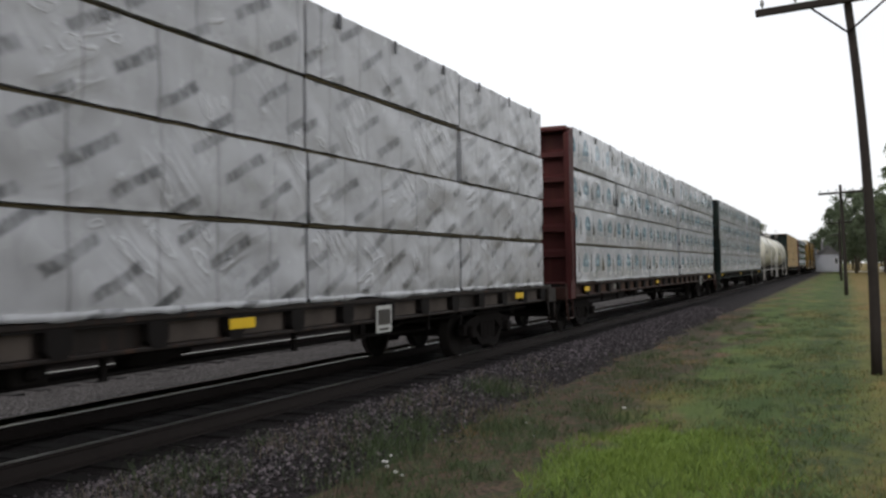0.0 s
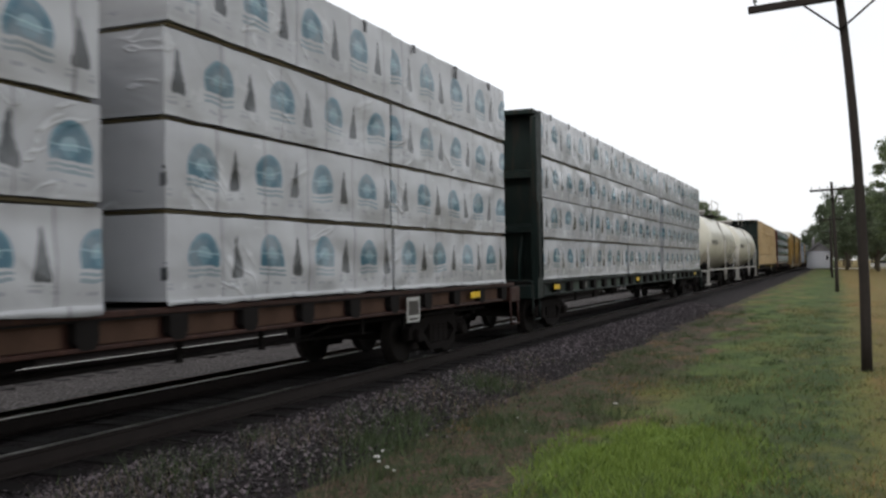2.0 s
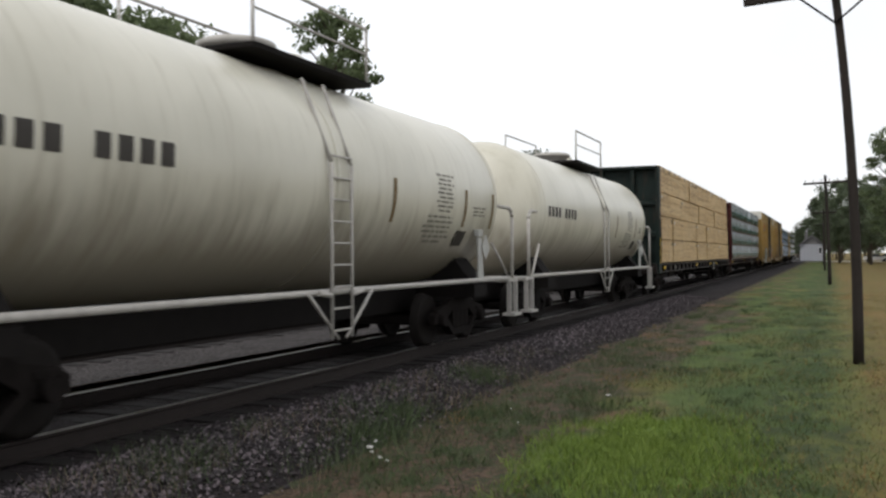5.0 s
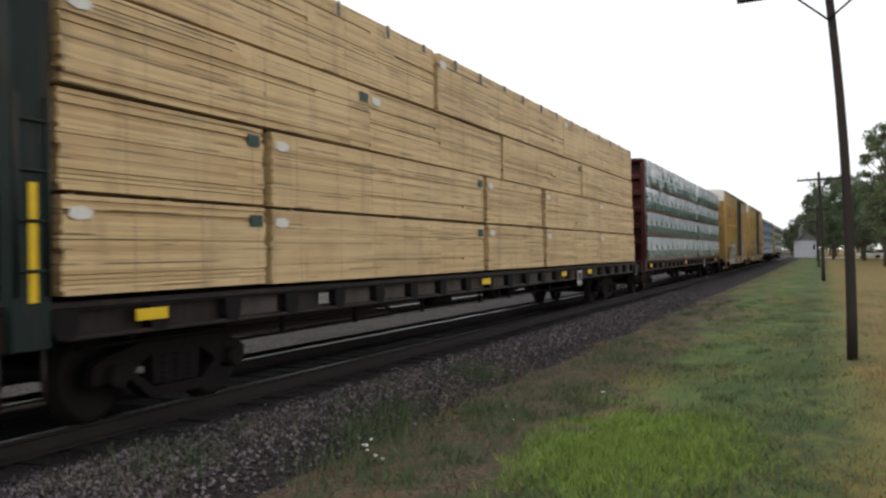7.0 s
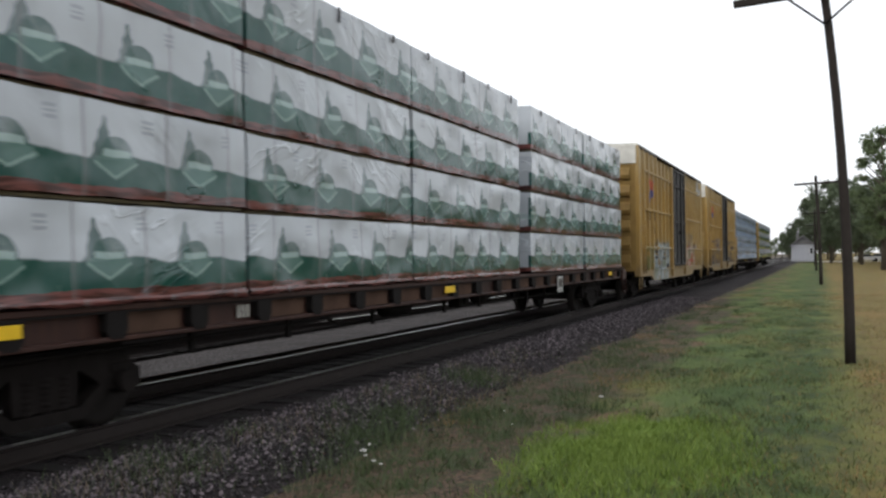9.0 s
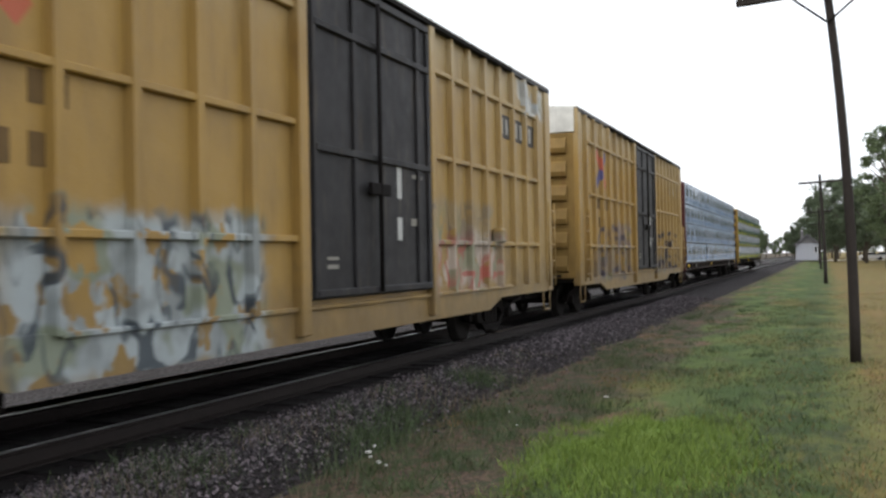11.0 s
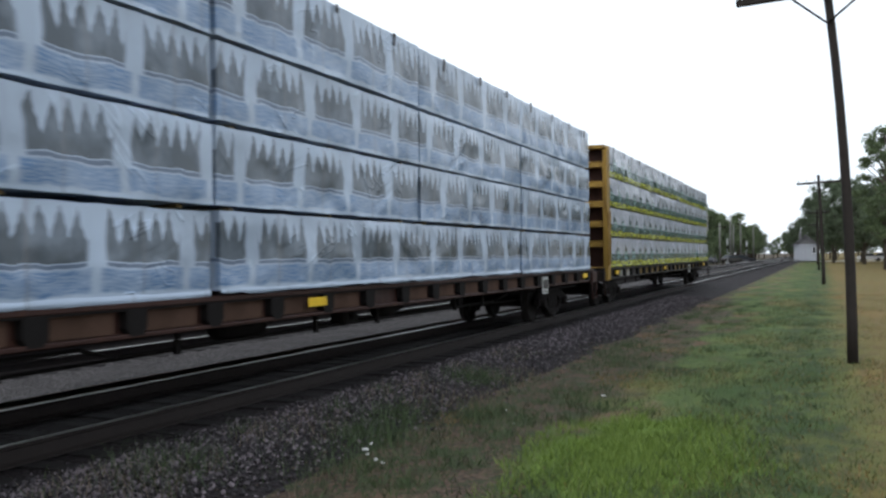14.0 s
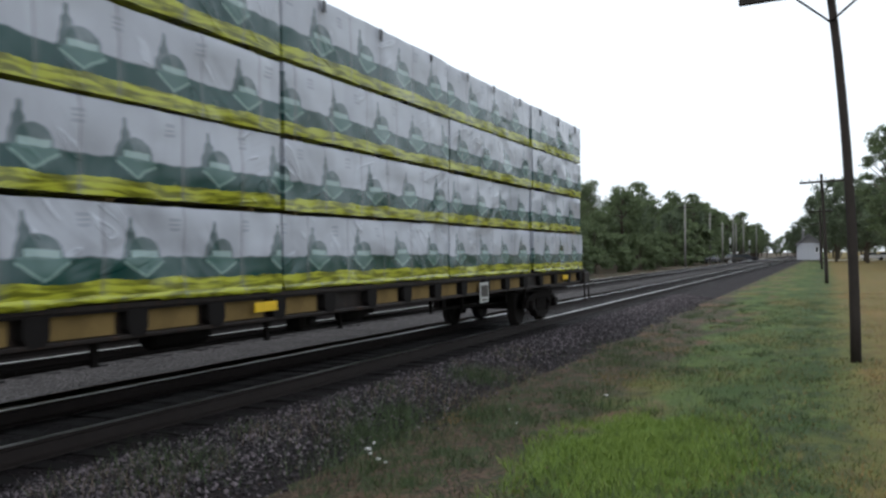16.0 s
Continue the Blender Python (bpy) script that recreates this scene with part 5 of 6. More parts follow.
def telegraph_pole(x, y, top, lean, arm_z, arm, braces=True, tilt=0.0, foot=0.108, tip=0.078, bow=1.5):
    p = thing("telegraph_pole", "dark weathered wooden telegraph pole with one crossarm on grass", "utility pole", pose(x, y, LAWN - 0.05), "poles beside the railway")
    h = top - LAWN + 0.05
    s = Shape()
    s.bent([(lean * (k / 10) ** bow, 0, h * k / 10) for k in range(11)], [foot + (tip - foot) * k / 10 for k in range(11)], 14)
    part("pole", s, POLE_WOOD, p)
    z = arm_z - LAWN + 0.05
    cx = lean * (z / h) ** bow
    bar = part("crossarm", Shape().box(-arm, arm, -0.05, 0.05, -0.06, 0.06, c=0.012), POLE_WOOD, p, "", pose(cx, -0.15, z, 0, tilt, 0))
    for i in range(6):
        k = -arm + 0.12 + (2 * arm - 0.24) * i / 5
        part("insulator", Shape().lathe([(0.05, 0.012), (0.12, 0.014), (0.12, 0.035), (0.2, 0.03), (0.22, 0.012)], "z", (k, 0, 0), 8), PORCELAIN, bar)
    if braces:
        for s in (-1, 1):
            part("brace", Shape().tube((cx + s * 0.62, -0.11, z - 0.03), (cx, -0.11, z - 0.55), 0.018, n=6), BLACK_STEEL, p)
    return p


BARK = plain("grey_bark", (0.09, 0.075, 0.06), 0.9, scale=5)


def leaf_material(name, a, b):
    m, g = material(name)
    n = g.noise(0.5, 3)
    c = g.mix(g.island, a, b)
    c = g.mix(n.step(0.4, 0.7) * 0.5, c, tuple(k * 0.6 for k in a))
    g.end(c, 0.6, spec=0.3)
    thin = g.nt.nodes.new("ShaderNodeBsdfTranslucent")
    both = g.nt.nodes.new("ShaderNodeMixShader")
    both.inputs[0].default_value = 0.5
    g.nt.links.new(c, thin.inputs[0])
    g.nt.links.new(g.bsdf.outputs[0], both.inputs[1])
    g.nt.links.new(thin.outputs[0], both.inputs[2])
    g.nt.links.new(both.outputs[0], g.nt.nodes["Material Output"].inputs[0])
    return m


LEAF = leaf_material("leaves", (0.100, 0.130, 0.064), (0.170, 0.215, 0.105))
LEAF_DARK = leaf_material("dark_leaves", (0.085, 0.108, 0.066), (0.140, 0.175, 0.100))


def tree_model(name, label, height, spread, seed, leaf, clumps=46, per=70, size=0.26, bare=0.22, cone=False):
    """A tapered trunk, forking limbs, and a crown of loose leaf clumps with gaps."""
    rng = np.random.default_rng(seed)
    t = thing(name, label, "tree", pose(0, 0, -500), "trees beside the railway")
    s = Shape()
    s.tube((0, 0, -0.3), (0.1, 0.05, height * 0.45), height * 0.022, height * 0.014, 9)
    s.tube((0.1, 0.05, height * 0.45), (0.05, -0.1, height * 0.93), height * 0.014, 0.03, 7)
    centres = []
    for i in range(clumps):
        f = (i + 0.5) / clumps
        z = height * (bare + (1 - bare) * f)
        w = spread * ((1 - f) ** 0.8 if cone else math.sin(math.pi * min(1, 0.12 + 0.84 * f)) ** 0.7)
        a, r = rng.uniform(0, 2 * math.pi), w * math.sqrt(rng.uniform(0.05, 1.0))
        c = np.array((r * math.cos(a), r * math.sin(a), z + rng.normal(0, 0.03 * height)))
        centres.append(c)
        if i % 2 == 0:
            s.tube((0.06, 0, max(height * 0.18, c[2] - r * 0.8 - 0.5)), tuple(c), height * 0.007, 0.02, 5, caps=False)
    part("trunk", s, BARK, t)
    cs = np.repeat(np.array(centres), per, axis=0)
    n = len(cs)
    rad = rng.uniform(0.5, 1.15, (clumps, 1)).repeat(per, axis=0) * spread * 0.30
    off = rng.normal(size=(n, 3))
    off = off / np.linalg.norm(off, axis=1, keepdims=True) * rng.uniform(0.25, 1.0, (n, 1)) * rad
    off[:, 2] *= 0.7
    c = cs + off
    u = rng.normal(size=(n, 3))
    u /= np.linalg.norm(u, axis=1, keepdims=True)
    w = np.cross(u, rng.normal(size=(n, 3)))
    w /= np.linalg.norm(w, axis=1, keepdims=True)
    k = size * rng.uniform(0.6, 1.3, (n, 1))
    v = np.stack([c - u * k, c + w * k * 0.55, c + u * k, c - w * k * 0.55], axis=1).reshape(-1, 3)
    f = np.arange(4 * n).reshape(-1, 4)
    ob = new("crown", numpy_mesh("crown", v, f, leaf))
    ob.parent = t
    return t


def build_trees():
    rng = random.Random(11)
    broad = tree_model("broadleaf_tree", "full green broadleaf tree beside the tracks", 13, 4.6, 3, LEAF, 64, 170, 0.17)
    tall = tree_model("broadleaf_tree", "tall airy green broadleaf tree behind the tracks", 15, 3.0, 5, LEAF, 74, 130, 0.15, bare=0.25)
    dark = tree_model("shade_tree", "dark green shade tree with bare trunk on the lawn", 12.5, 4.8, 7, LEAF_DARK, 64, 150, 0.2, bare=0.27)
    bush = tree_model("bush", "low bright green bush beside the tracks", 4.5, 2.6, 9, LEAF, 34, 80, 0.2, bare=0.04)
    spots = []
    # behind the far track
    spots += [(tall, -25, 45, 1.0), (broad, -25.5, 30, 0.86), (broad, -24, 34, 0.80), (broad, -27, 27, 0.92), (broad, -26, 22, 0.95), (tall, -27, 37, 0.72), (broad, -24.5, 31.5, 0.84), (broad, -23.5, 37, 0.70), (broad, -28, 33, 0.9)]
    spots += [(tall, -26.5, 55, 0.68), (broad, -30, 62, 0.7)]
    y = 70
    while y < 380:
        for x in (-24, -30, -37):
            m = rng.choice((broad, broad, tall, dark))
            spots.append((m, x + rng.uniform(-2.5, 2.5), y + rng.uniform(-3, 3), rng.uniform(0.74, 0.92) * (1.0 if x < -26 else 0.9) * (0.98 if y < 135 else 0.84 if y < 175 else 1.12)))
        if y < 190:
            spots.append((bush, -20.0 + rng.uniform(-1, 1.2), y + rng.uniform(-3, 3), rng.uniform(0.6, 1.05)))
        y += 6.5 if y < 160 else 9
    # across the road, closing the view
    for i in range(26):
        spots.append((rng.choice((broad, dark, tall)), -34 + 2.2 * i * 0.95 + rng.uniform(-1, 1), 330 + rng.uniform(-20, 60), rng.uniform(0.45, 0.7)))
    spots += [(tall, 6.0, 104, 0.95), (bush, -19.5, 146, 1.5), (bush, -19, 140, 1.1), (bush, -20.5, 154, 1.2)]
    # the shady park on the house side
    for x, yy, k in ((8.6, 122, 0.84), (12.5, 104, 0.95), (9.6, 136, 0.9), (14, 122, 1.0), (5.8, 152, 0.92), (9.8, 160, 1.0), (14.5, 140, 1.05), (6.5, 180, 0.95),
                     (11, 190, 1.0), (4.8, 205, 0.9), (8.5, 222, 1.0), (3.0, 235, 0.95), (0.2, 246, 0.92), (-2.6, 250, 0.9), (-5.4, 256, 0.78), (5.5, 250, 1.0), (13, 235, 1.05),
                     (17, 170, 1.05), (19, 110, 1.0), (22, 190, 1.0), (-7.5, 268, 0.62), (2, 275, 1.0), (9, 275, 1.0), (19, 90, 1.05), (1.8, 176, 1.1), (3.6, 165, 1.06)):
        spots.append((dark if (x + yy) % 3 else broad, x, yy, k))
    for m, x, yy, k in spots:
        at = pose(x, yy, LAWN, 0, 0, rng.uniform(0, 360))
        c = copy_thing(m, at)
        c.scale = (k * rng.uniform(0.92, 1.1), k * rng.uniform(0.92, 1.1), k)
    for m in (broad, tall, dark, bush):
        for o in list(m.children_recursive) + [m]:
            bpy.data.objects.remove(o)


SIDING = plain("pale_clapboard", (0.38, 0.39, 0.43), 0.7, vary=0.2)
SHINGLE = plain("grey_shingles", (0.17, 0.165, 0.17), 0.85, scale=3)
TRIM = plain("white_trim", (0.72, 0.72, 0.72), 0.6, vary=0.15)
GLASS_DARK = plain("dark_window_glass", (0.03, 0.035, 0.04), 0.1, vary=0.1)


def build_house():
    h = thing("depot_shed", "small pale clapboard depot with a grey gable roof by the crossing", "building", pose(-3.0, 200, LAWN + 0.2))
    w, d, e, r = 2.15, 3.2, 3.3, 5.05
    wall = Shape().extrude([(-w, 0), (w, 0), (w, e), (0, r - 0.1), (-w, e)], -d, d, "y")
    part("wall", wall, SIDING, h, "pale grey clapboard wall")
    part("gable", Shape().extrude([(-w, e), (w, e), (0, r - 0.12)], -d - 0.05, -d, "y"), SHINGLE, h, "dark shingled gable")
    board = Shape().box(-w - 0.03, w + 0.03, -d - 0.03, -d, 0, 0.16, c=0.01).mesh("clapboard", SIDING)
    for i in range(19):
        part("clapboard", board, None, h, "", pose(0, 0.002 * (i % 2), 0.172 * i))
    for s in (-1, 1):
        roof = Shape().extrude([(0, r), (s * (w + 0.5), e - 0.40), (s * (w + 0.5), e - 0.28), (0, r + 0.14)], -d - 0.5, d + 0.5, "y")
        part("roof", roof, SHINGLE, h, "grey shingled roof")
        part("bargeboard", Shape().extrude([(0, r - 0.12), (s * (w + 0.5), e - 0.55), (s * (w + 0.5), e - 0.38), (0, r + 0.05)], -d - 0.56, -d - 0.5, "y"), SHINGLE, h)
    part("chimney", Shape().box(-1.3, -0.85, 0.4, 0.9, 4.0, 5.9, c=0.02), SHINGLE, h)
    win = part("window", Shape().box(1.25, 1.75, -d - 0.06, -d - 0.03, 1.5, 2.6), GLASS_DARK, h)
    part("frame", Shape().box(1.18, 1.25, -d - 0.09, -d - 0.03, 1.42, 2.68).box(1.75, 1.82, -d - 0.09, -d - 0.03, 1.42, 2.68).box(1.25, 1.75, -d - 0.09, -d - 0.03, 2.6, 2.68).box(1.25, 1.75, -d - 0.09, -d - 0.03, 1.42, 1.5), TRIM, win)


ASPHALT = plain("pale_asphalt", (0.21, 0.205, 0.20), 0.85, scale=2)
CONCRETE = plain("bright_concrete", (0.55, 0.54, 0.51), 0.8, scale=2)
SIGNAL_GREY = plain("silver_signal_paint", (0.30, 0.31, 0.32), 0.45, 0.4)


def build_crossing():
    road = new("road", Shape().extrude([(-300, LAWN + 0.02), (-18, LAWN + 0.05), (-15.5, -0.06), (-4, -0.06), (0, LAWN + 0.06), (300, LAWN + 0.02), (300, -0.8), (-300, -0.8)], 205, 213, "y").mesh("road", ASPHALT))
    tagged(road, "pale asphalt road over a level crossing", "road", kind="structure")
    walkway = new("pavement", Shape().box(-5.0, 60, 202.5, 204, -0.6, LAWN + 0.12, c=0.03).mesh("pavement", CONCRETE))
    tagged(walkway, "bright concrete footway beside the road", "pavement", kind="structure")
    for x, y in ((-15.6, 172), (-14.6, 203.5)):
        s = thing("crossing_signal", "silver railway crossing signal mast with crossbuck and lamps", "signal", pose(x, y, -0.3, 0, 0, 84), "crossing signals")
        part("mast", Shape().tube((0, 0, 0), (0, 0, 4.3), 0.07, n=12).lathe([(0, 0.28), (0.25, 0.26), (0.3, 0.1)], "z", (0, 0, 0), 12), SIGNAL_GREY, s)
        for t in (40, -40):
            part("crossbuck", Shape().box(-0.75, 0.75, -0.1, -0.07, -0.11, 0.11), TRIM, s, "", pose(0, 0, 3.9, 0, t, 0))
        arm = part("lamp_arm", Shape().box(-0.55, 0.55, -0.05, 0.05, 2.85, 2.93), SIGNAL_GREY, s)
        for k in (-0.5, 0.5):
            part("lamp", Shape().lathe([(-0.12, 0.28), (-0.08, 0.3), (0.02, 0.12)], "y", (k, 0, 2.85), 16), BLACK_STEEL, arm)
    for x, y, top in ((-16.5, 121.7, 8.2), (-16.5, 149.5, 8.0), (-16.5, 168.4, 7.1), (-16.5, 188.8, 9.4), (-16.5, 195, 7.7), (-17, 220, 9), (-17, 262, 9)):
        p = thing("line_pole", "grey weathered wooden line pole behind the far track", "utility pole", pose(x, y, LAWN), "line poles behind the tracks")
        part("pole", Shape().tube((0, 0, -0.1), (0.05, 0, top), 0.14, 0.09, 10), plain("silvered_wood", (0.22, 0.21, 0.20), 0.85), p)
        part("crossarm", Shape().box(-0.9, 0.9, -0.05, 0.05, top - 0.6, top - 0.5, c=0.01), POLE_WOOD, p)


def parked_car(x, y, turn, paint, label):
    c = thing("parked_car", label, "car", pose(x, y, LAWN + 0.05, 0, 0, turn), "cars parked by the crossing")
    s = Shape()
    s.extrude([(-2.2, 0.35), (2.2, 0.35), (2.25, 0.7), (2.0, 0.85), (1.1, 0.95), (-1.9, 0.98), (-2.25, 0.8)], -0.86, 0.86, "y")
    part("body", s, paint, c)
    part("cabin", Shape().extrude([(1.0, 0.95), (0.35, 1.42), (-1.2, 1.45), (-1.85, 0.97)], -0.74, 0.74, "y"), GLASS_DARK, c, "dark glazed cabin")
    part("roof", Shape().extrude([(0.38, 1.42), (0.3, 1.48), (-1.15, 1.5), (-1.25, 1.45)], -0.72, 0.72, "y"), paint, c)
    for px in (-1.4, 1.4):
        for s2 in (-1, 1):
            part("wheel", Shape().lathe([(-0.1, 0.15), (-0.1, 0.3), (-0.07, 0.33), (0.07, 0.33), (0.1, 0.3), (0.1, 0.15)], "y", (px, s2 * 0.8, 0.33), 18), BLACK_STEEL, c)


# ---- small growth and stones ----
def scatter_stones():
    rng = np.random.default_rng(4)
    n = 48000
    y = 4.5 + 34 * rng.random(n) ** 1.6
    x = -3.7 - 2.15 * rng.random(n) ** 0.62
    keep = (x < -4.4 + rng.normal(0, 0.45, n)) & (x > -5.5 + rng.normal(0, 0.12, n))
    x, y = x[keep], y[keep]
    n = len(x)
    z = np.where(x < TRACK + 1.75, -0.185, -0.185 + (LAWN + 0.185) * np.clip((x - TRACK - 1.75) / 1.2, 0, 1) ** 1.1)
    k = 0.010 + 0.022 * rng.random((n, 1)) ** 1.8
    base = np.array([(1, 0, 0), (0, 1, 0), (-1, 0, 0), (0, -1, 0), (0, 0, 0.8), (0, 0, -0.8)])
    tri = np.array([(0, 1, 4), (1, 2, 4), (2, 3, 4), (3, 0, 4), (1, 0, 5), (2, 1, 5), (3, 2, 5), (0, 3, 5)])
    a = rng.uniform(0, 6.3, n)
    ca, sa = np.cos(a), np.sin(a)
    p = base[None] * rng.uniform(0.6, 1.25, (n, 6, 1)) + rng.normal(0, 0.22, (n, 6, 3))
    q = np.stack([p[..., 0] * ca[:, None] - p[..., 1] * sa[:, None], p[..., 0] * sa[:, None] + p[..., 1] * ca[:, None], p[..., 2]], -1) * k[:, None]
    v = (q + np.stack([x, y, z + 0.012], -1)[:, None]).reshape(-1, 3)
    f = (tri[None] + 6 * np.arange(n)[:, None, None]).reshape(-1, 3)
    m, g = material("loose_stone")
    g.end(g.mix(g.island.step(0.45, 1.0), (0.013, 0.0092, 0.0105), (0.135, 0.110, 0.120)), 0.8, bump=g.noise(60, 3), strength=0.3, dist=0.01)
    ob = new("ballast_stones", numpy_mesh("ballast_stones", v, f, m))
    tagged(ob, "loose grey crushed stones on the ballast shoulder", "gravel", kind="stuff")


def blades(name, label, x, y, z, rng, height, width, mat, lean=0.5):
    n = len(x)
    a = rng.uniform(0, 6.3, n)
    h = height * rng.uniform(0.45, 1.3, n)
    dx, dy = np.cos(a) * width, np.sin(a) * width
    lx, ly = rng.normal(0, lean, n) * h, rng.normal(0, lean, n) * h
    p = np.stack([x, y, z], -1)
    v = np.stack([p + np.stack([-dx, -dy, 0 * h - 0.01], -1), p + np.stack([dx, dy, 0 * h - 0.01], -1), p + np.stack([lx, ly, h], -1)], 1).reshape(-1, 3)
    f = np.arange(3 * n).reshape(-1, 3)
    ob = new(name, numpy_mesh(name, v, f, mat))
    return tagged(ob, label, "grass", kind="stuff")


def grass_material(name, a, b):
    m, g = material(name)
    g.end(g.mix(g.island, a, b), 0.6, spec=0.3)
    return m


def scatter_grass():
    rng = np.random.default_rng(8)
    n = 190000
    y = 4.5 + 40 * rng.random(n) ** 2.0
    x = -4.6 + (0.25 * y + 7) * rng.random(n) ** 0.85
    patch = np.array([noise.noise((a * 0.55, b * 0.45, 2)) for a, b in zip(x.tolist(), y.tolist())])
    keep = (x + patch * 2.6 > -2.1) | ((patch > 0.3) & (rng.random(n) < 0.7))
    keep &= rng.random(n) < np.clip(0.45 + patch * 1.3, 0.05, 1)
    x, y, patch = x[keep], y[keep], patch[keep]
    z = np.array([lawn_z(a, b) for a, b in zip(x.tolist(), y.tolist())])
    young = ((x + 1.6) / 1.0) ** 2 + ((y - 8.7) / 2.1) ** 2 + patch * 1.2 + rng.normal(0, 0.2, len(x)) < 0.95
    G1 = grass_material("grass_blades", (0.040, 0.060, 0.016), (0.098, 0.116, 0.036))
    G2 = grass_material("young_grass_blades", (0.082, 0.130, 0.018), (0.165, 0.230, 0.040))
    G3 = grass_material("dry_grass_blades", (0.110, 0.078, 0.028), (0.220, 0.142, 0.054))
    dry = (~young) & (rng.random(len(x)) < 0.2 + 0.5 * np.clip((x + patch * 0.8) / 1.3, 0, 1) + 0.4 * np.clip(-2.0 - x, 0, 1))
    for mask, mat, nm, lab, hh in ((~young & ~dry, G1, "grass", "short dull green lawn grass", 0.055), (young, G2, "grass", "bright young green grass patch", 0.06), (dry, G3, "dry_grass", "dry straw-coloured grass", 0.05)):
        blades(nm, lab, x[mask], y[mask], z[mask], rng, hh, 0.006, mat, 0.6)
    # weeds along the ballast foot
    wx, wy = [], []
    for cx, cy, r, k in ((-4.2, 8.4, 0.3, 520), (-4.4, 9.4, 0.25, 300), (-3.6, 10.0, 0.28, 300), (-4.6, 12.5, 0.35, 480), (-3.9, 7.3, 0.35, 260), (-4.95, 6.3, 0.35, 300), (-3.1, 15.4, 0.4, 260), (-3.4, 18, 0.6, 280), (-3.0, 9.0, 0.2, 110), (-5.1, 10.6, 0.1, 30), (-5.0, 9.2, 0.12, 40), (-2.5, 10.9, 0.3, 160), (-5.2, 7.6, 0.1, 26)):
        wx.append(rng.normal(cx, r * 0.7, int(k * 1.5))), wy.append(rng.normal(cy, r * 1.0, int(k * 1.5)))
    wx, wy = np.concatenate(wx), np.concatenate(wy)
    wz = np.where(wx < TRACK + 1.75, -0.185, LAWN + (-0.185 - LAWN) * np.clip((TRACK + 2.95 - wx) / 1.2, 0, 1))
    k = 5200
    sx, sy = -5.25 + 1.7 * rng.random(k), 5.0 + 11 * rng.random(k) ** 1.3
    keep = np.array([noise.noise((a * 1.3, b * 0.8, 9)) for a, b in zip(sx.tolist(), sy.tolist())]) > -0.02
    sx, sy = sx[keep], sy[keep]
    sz = np.where(sx < TRACK + 1.75, -0.185, LAWN + (-0.185 - LAWN) * np.clip((TRACK + 2.95 - sx) / 1.2, 0, 1))
    half = rng.random(len(sx)) < 0.55
    G5 = grass_material("weed_blades", (0.026, 0.044, 0.015), (0.066, 0.092, 0.034))
    G4 = grass_material("brown_stalks", (0.050, 0.034, 0.024), (0.20, 0.155, 0.112))
    blades("dry_stalks", "thin brown dead weed stalks on the ballast shoulder", sx[half], sy[half], sz[half], rng, 0.17, 0.0032, G4, 0.35)
    blades("weeds", "sparse low green weeds on the ballast shoulder", sx[~half], sy[~half], sz[~half], rng, 0.10, 0.004, G5, 0.6)
    blades("weeds", "thin green weeds growing out of the ballast foot", wx, wy, wz, rng, 0.17, 0.0036, G5, 0.5)
    # a denser growth of young grass, with gaps
    k = 16000
    yx, yy = -1.6 + 1.0 * rng.normal(0, 0.55, k), 8.7 + 2.1 * rng.normal(0, 0.5, k)
    gap = np.array([noise.noise((a * 1.6, b * 1.1, 4)) for a, b in zip(yx.tolist(), yy.tolist())])
    on = (((yx + 1.6) / 1.1) ** 2 + ((yy - 8.7) / 2.3) ** 2 < 1.05 + gap) & (gap > -0.28)
    yx, yy = yx[on], yy[on]
    blades("grass", "bright young green grass with thin gaps", yx, yy, np.array([lawn_z(a, b) for a, b in zip(yx.tolist(), yy.tolist())]), rng, 0.075, 0.005, G2, 0.55)
    # coarse dark tufts on the edge of the lawn and over the bare earth
    tx, ty = [], []
    for i in range(330):
        cy = 6.0 + 30 * rng.random() ** 1.5
        cx = (-3.9 + 2.0 * rng.random()) if i % 3 else (-1.6 + 1.5 * rng.random())
        n_in, wide = int(rng.integers(14, 70)), rng.uniform(0.05, 0.20)
        tx.append(rng.normal(cx, wide, n_in)), ty.append(rng.normal(cy, wide * 1.5, n_in))
    tx, ty = np.concatenate(tx), np.concatenate(ty)
    tz = np.array([lawn_z(a, b) for a, b in zip(tx.tolist(), ty.tolist())]) + np.clip(TRACK + 2.95 - tx, 0, 0.4) * 0.1
    blades("grass_tufts", "coarse dark green tufts on bare earth", tx, ty, tz, rng, 0.085, 0.0055, G5, 0.6)
    # litter and dry leaves
    lit = Shape()
    r2 = random.Random(3)
    for i in range(420):
        px, py = r2.uniform(-4.3, -2.0), 5.5 + 14 * r2.random() ** 1.4
        a, k = r2.uniform(0, 6.3), r2.uniform(0.012, 0.035)
        c, s = math.cos(a) * k, math.sin(a) * k
        b = len(lit.v)
        z = LAWN + 0.03 + (0.06 if px < -3.9 else 0)
        lit.v += [(px - c, py - s, z), (px + s * 0.6, py - c * 0.6, z + 0.012), (px + c, py + s, z + 0.004), (px - s * 0.6, py + c * 0.6, z + 0.01)]
        lit.face([b, b + 1, b + 2, b + 3])
    lv = leaf_material("dead_leaves", (0.06, 0.036, 0.022), (0.15, 0.10, 0.062))
    tagged(new("dead_leaves", lit.mesh("dead_leaves", lv)), "scattered brown dead leaves on bare earth", "leaves", kind="stuff")
    white = plain("white_paper", (0.5, 0.49, 0.48), 0.7, vary=0.1)
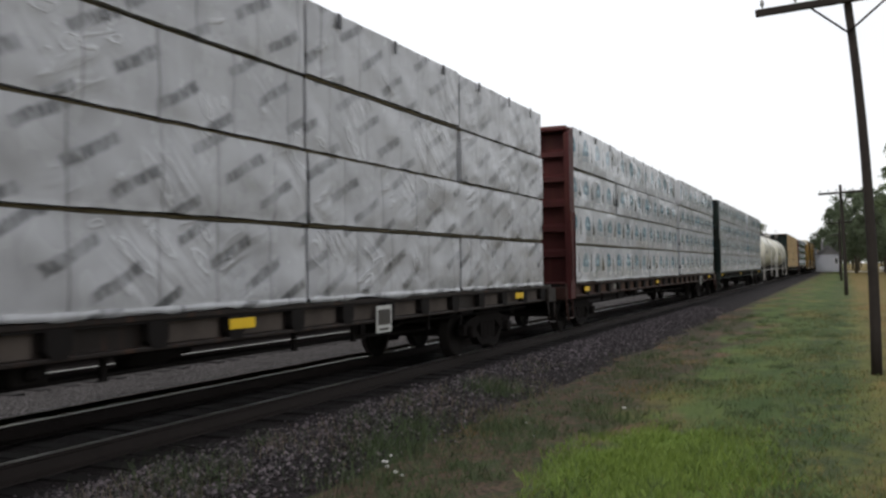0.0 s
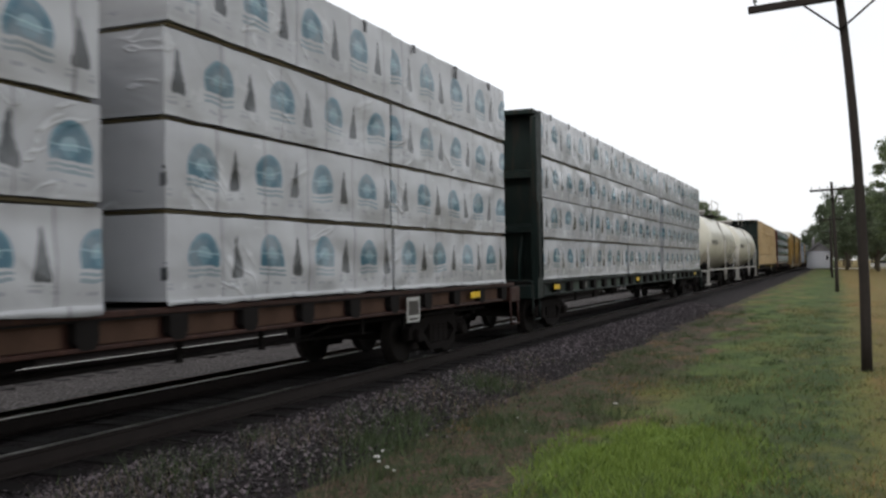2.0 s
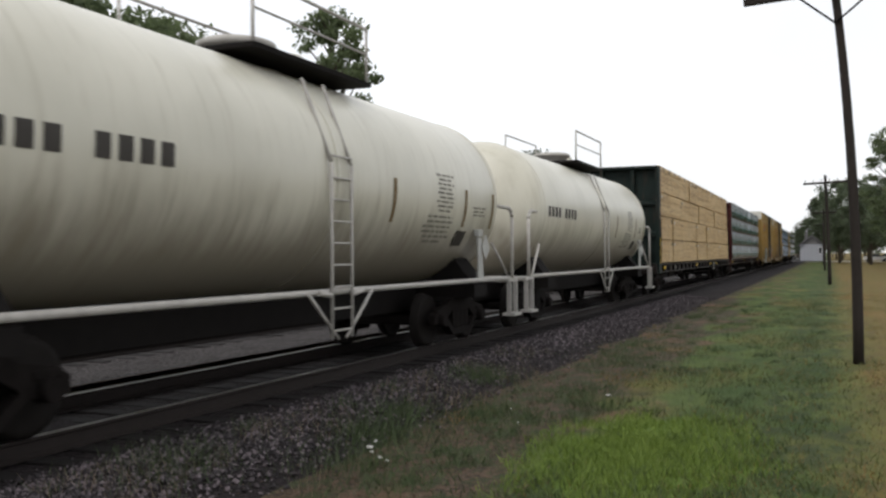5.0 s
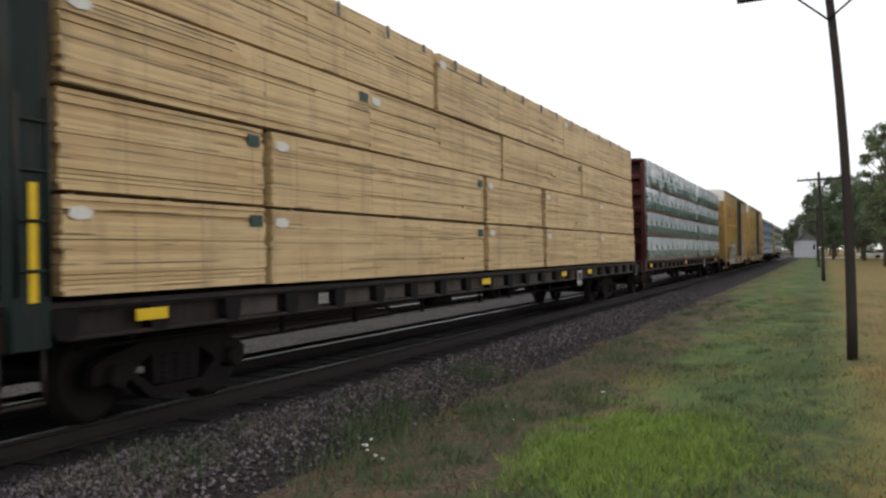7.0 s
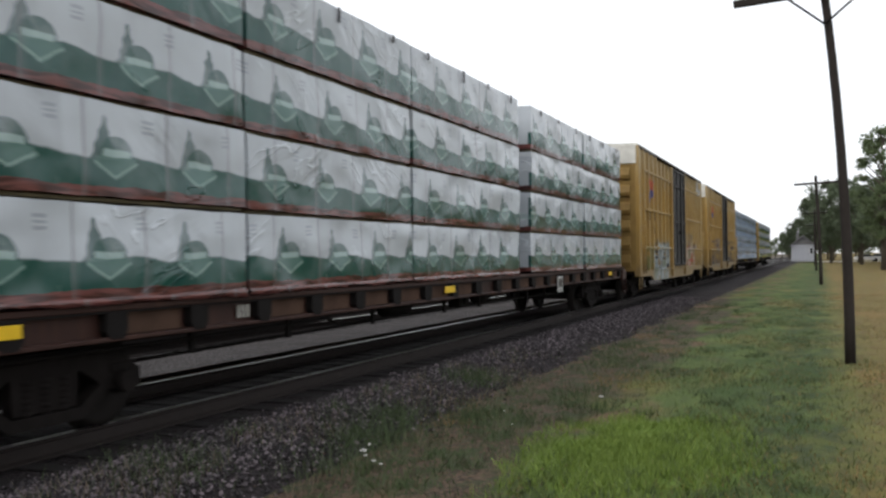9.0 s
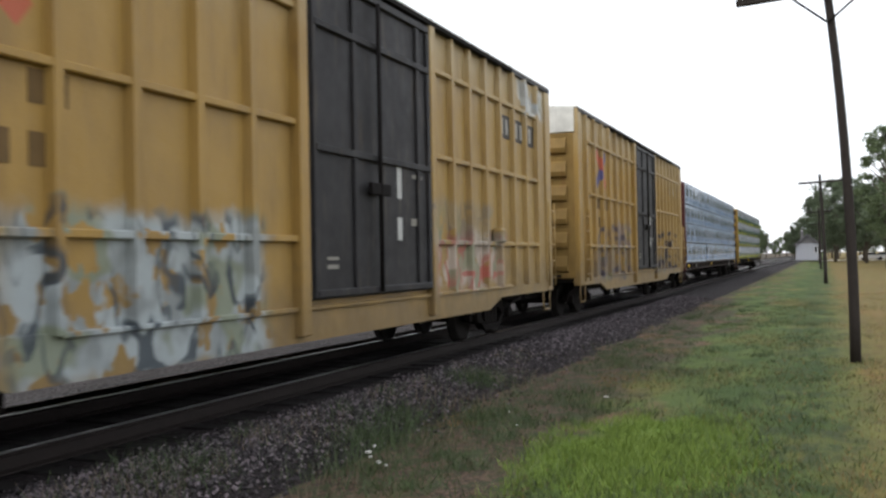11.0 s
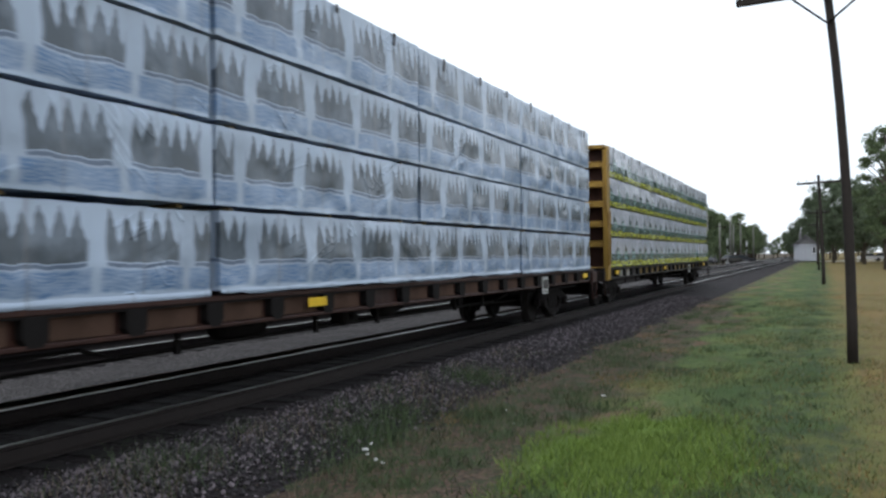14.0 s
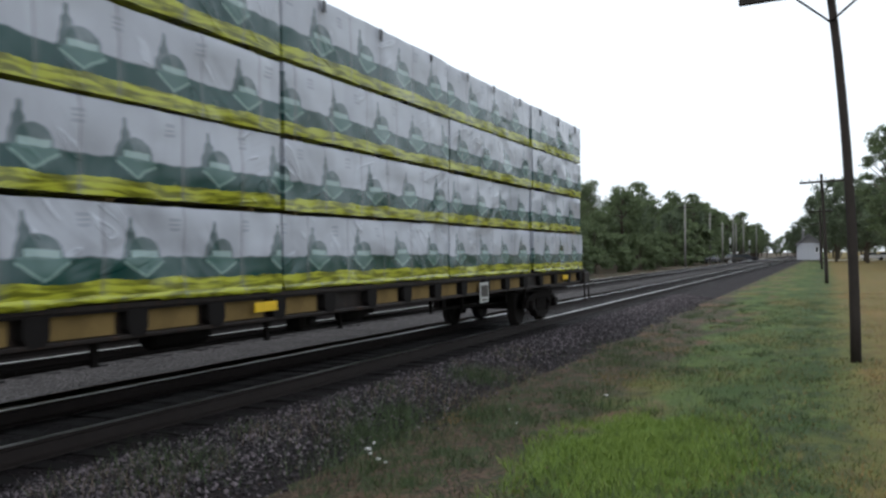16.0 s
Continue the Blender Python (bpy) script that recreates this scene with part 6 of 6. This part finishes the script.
    for px, py, k in ((-2.62, 11.85, 0.028), (-3.95, 7.75, 0.032), (-3.72, 7.5, 0.036), (-3.86, 7.62, 0.018), (-4.0, 7.98, 0.02), (-3.6, 7.4, 0.016), (-3.1, 9.6, 0.016), (-3.45, 10.4, 0.014)):
        s = Shape().box(-k, k, -k * 0.6, k * 0.6, 0, 0.02, c=0.006)
        tagged(new("litter", s.mesh("litter", white)), "crumpled white paper scrap on the ground", "litter").matrix_basis = pose(px, py, LAWN + 0.03 + max(0.0, -3.75 - px) * 0.14, 8, 5, px * 2000)


def motions():
    """The train rolls by, and its wheels turn with it."""
    ends = [0, 1 / 30, 2 / 30] + [0.5 * k for k in range(1, 32)] + [16 - 2 / 30, 16 - 1 / 30, 16]
    for car, y in CARS:
        walk(car, [(t, pose(TRACK, y - rolled(t), 0)) for t in ends])
    for w, dy in WHEELS:
        walk(w, [(k / 30, pose(0, dy, 0.42, math.degrees(rolled(k / 30) / 0.42) % 360)) for k in range(481)])


build_ground()
ballast_strip("track_bed", bed(TRACK, 2.6, 2.95, LAWN - 0.02), BALLAST, "dark crushed-stone ballast shoulder of the track")
ballast_strip("yard_bed", [(-15.2, LAWN - 0.05), (-14.2, -0.2), (-13, -0.19), (-12, -0.185), (-11, -0.185), (-10, -0.20), (-9.5, -0.21), (-9.3, -0.22)], YARD, "paler packed stone round the far track")
build_house()
build_crossing()
telegraph_pole(0.4435, 16.9, 6.9, -0.43, 5.85, 1.45, tilt=-3, foot=0.088, tip=0.062, bow=2.2)
telegraph_pole(0.05, 58, 5.95, -0.2, 5.5, 1.2, tilt=-2.5)
telegraph_pole(-0.35, 104, 6.0, -0.1, 5.6, 1.2, tilt=-2)
telegraph_pole(-0.7, 150, 6.0, 0.0, 5.6, 1.2, tilt=0)
for n, (x, y, turn, col) in enumerate(((-14.2, 190, 10, (0.03, 0.03, 0.035)), (-15.4, 178, 60, (0.05, 0.045, 0.04)), (-17.2, 160, 85, (0.06, 0.06, 0.065)))):
    parked_car(x, y, turn, plain("dark_car_paint", col, 0.25, vary=0.1), "dark parked car near the level crossing")
for x, y, turn in ((8.4, 196, 5), (11.2, 199, -8), (14.5, 201, 12)):
    parked_car(x, y, turn, plain("white_car_paint", (0.6, 0.6, 0.6), 0.3, vary=0.1), "white parked car under the shade trees")
track(TRACK, "main railway track with polished rails and dark ties", -120, 420, -4, 260)
track(TRACK_FAR, "second railway track with dull rails", -120, 420, 4, 200)
build_train()
build_trees()
scatter_stones()
scatter_grass()
motions()
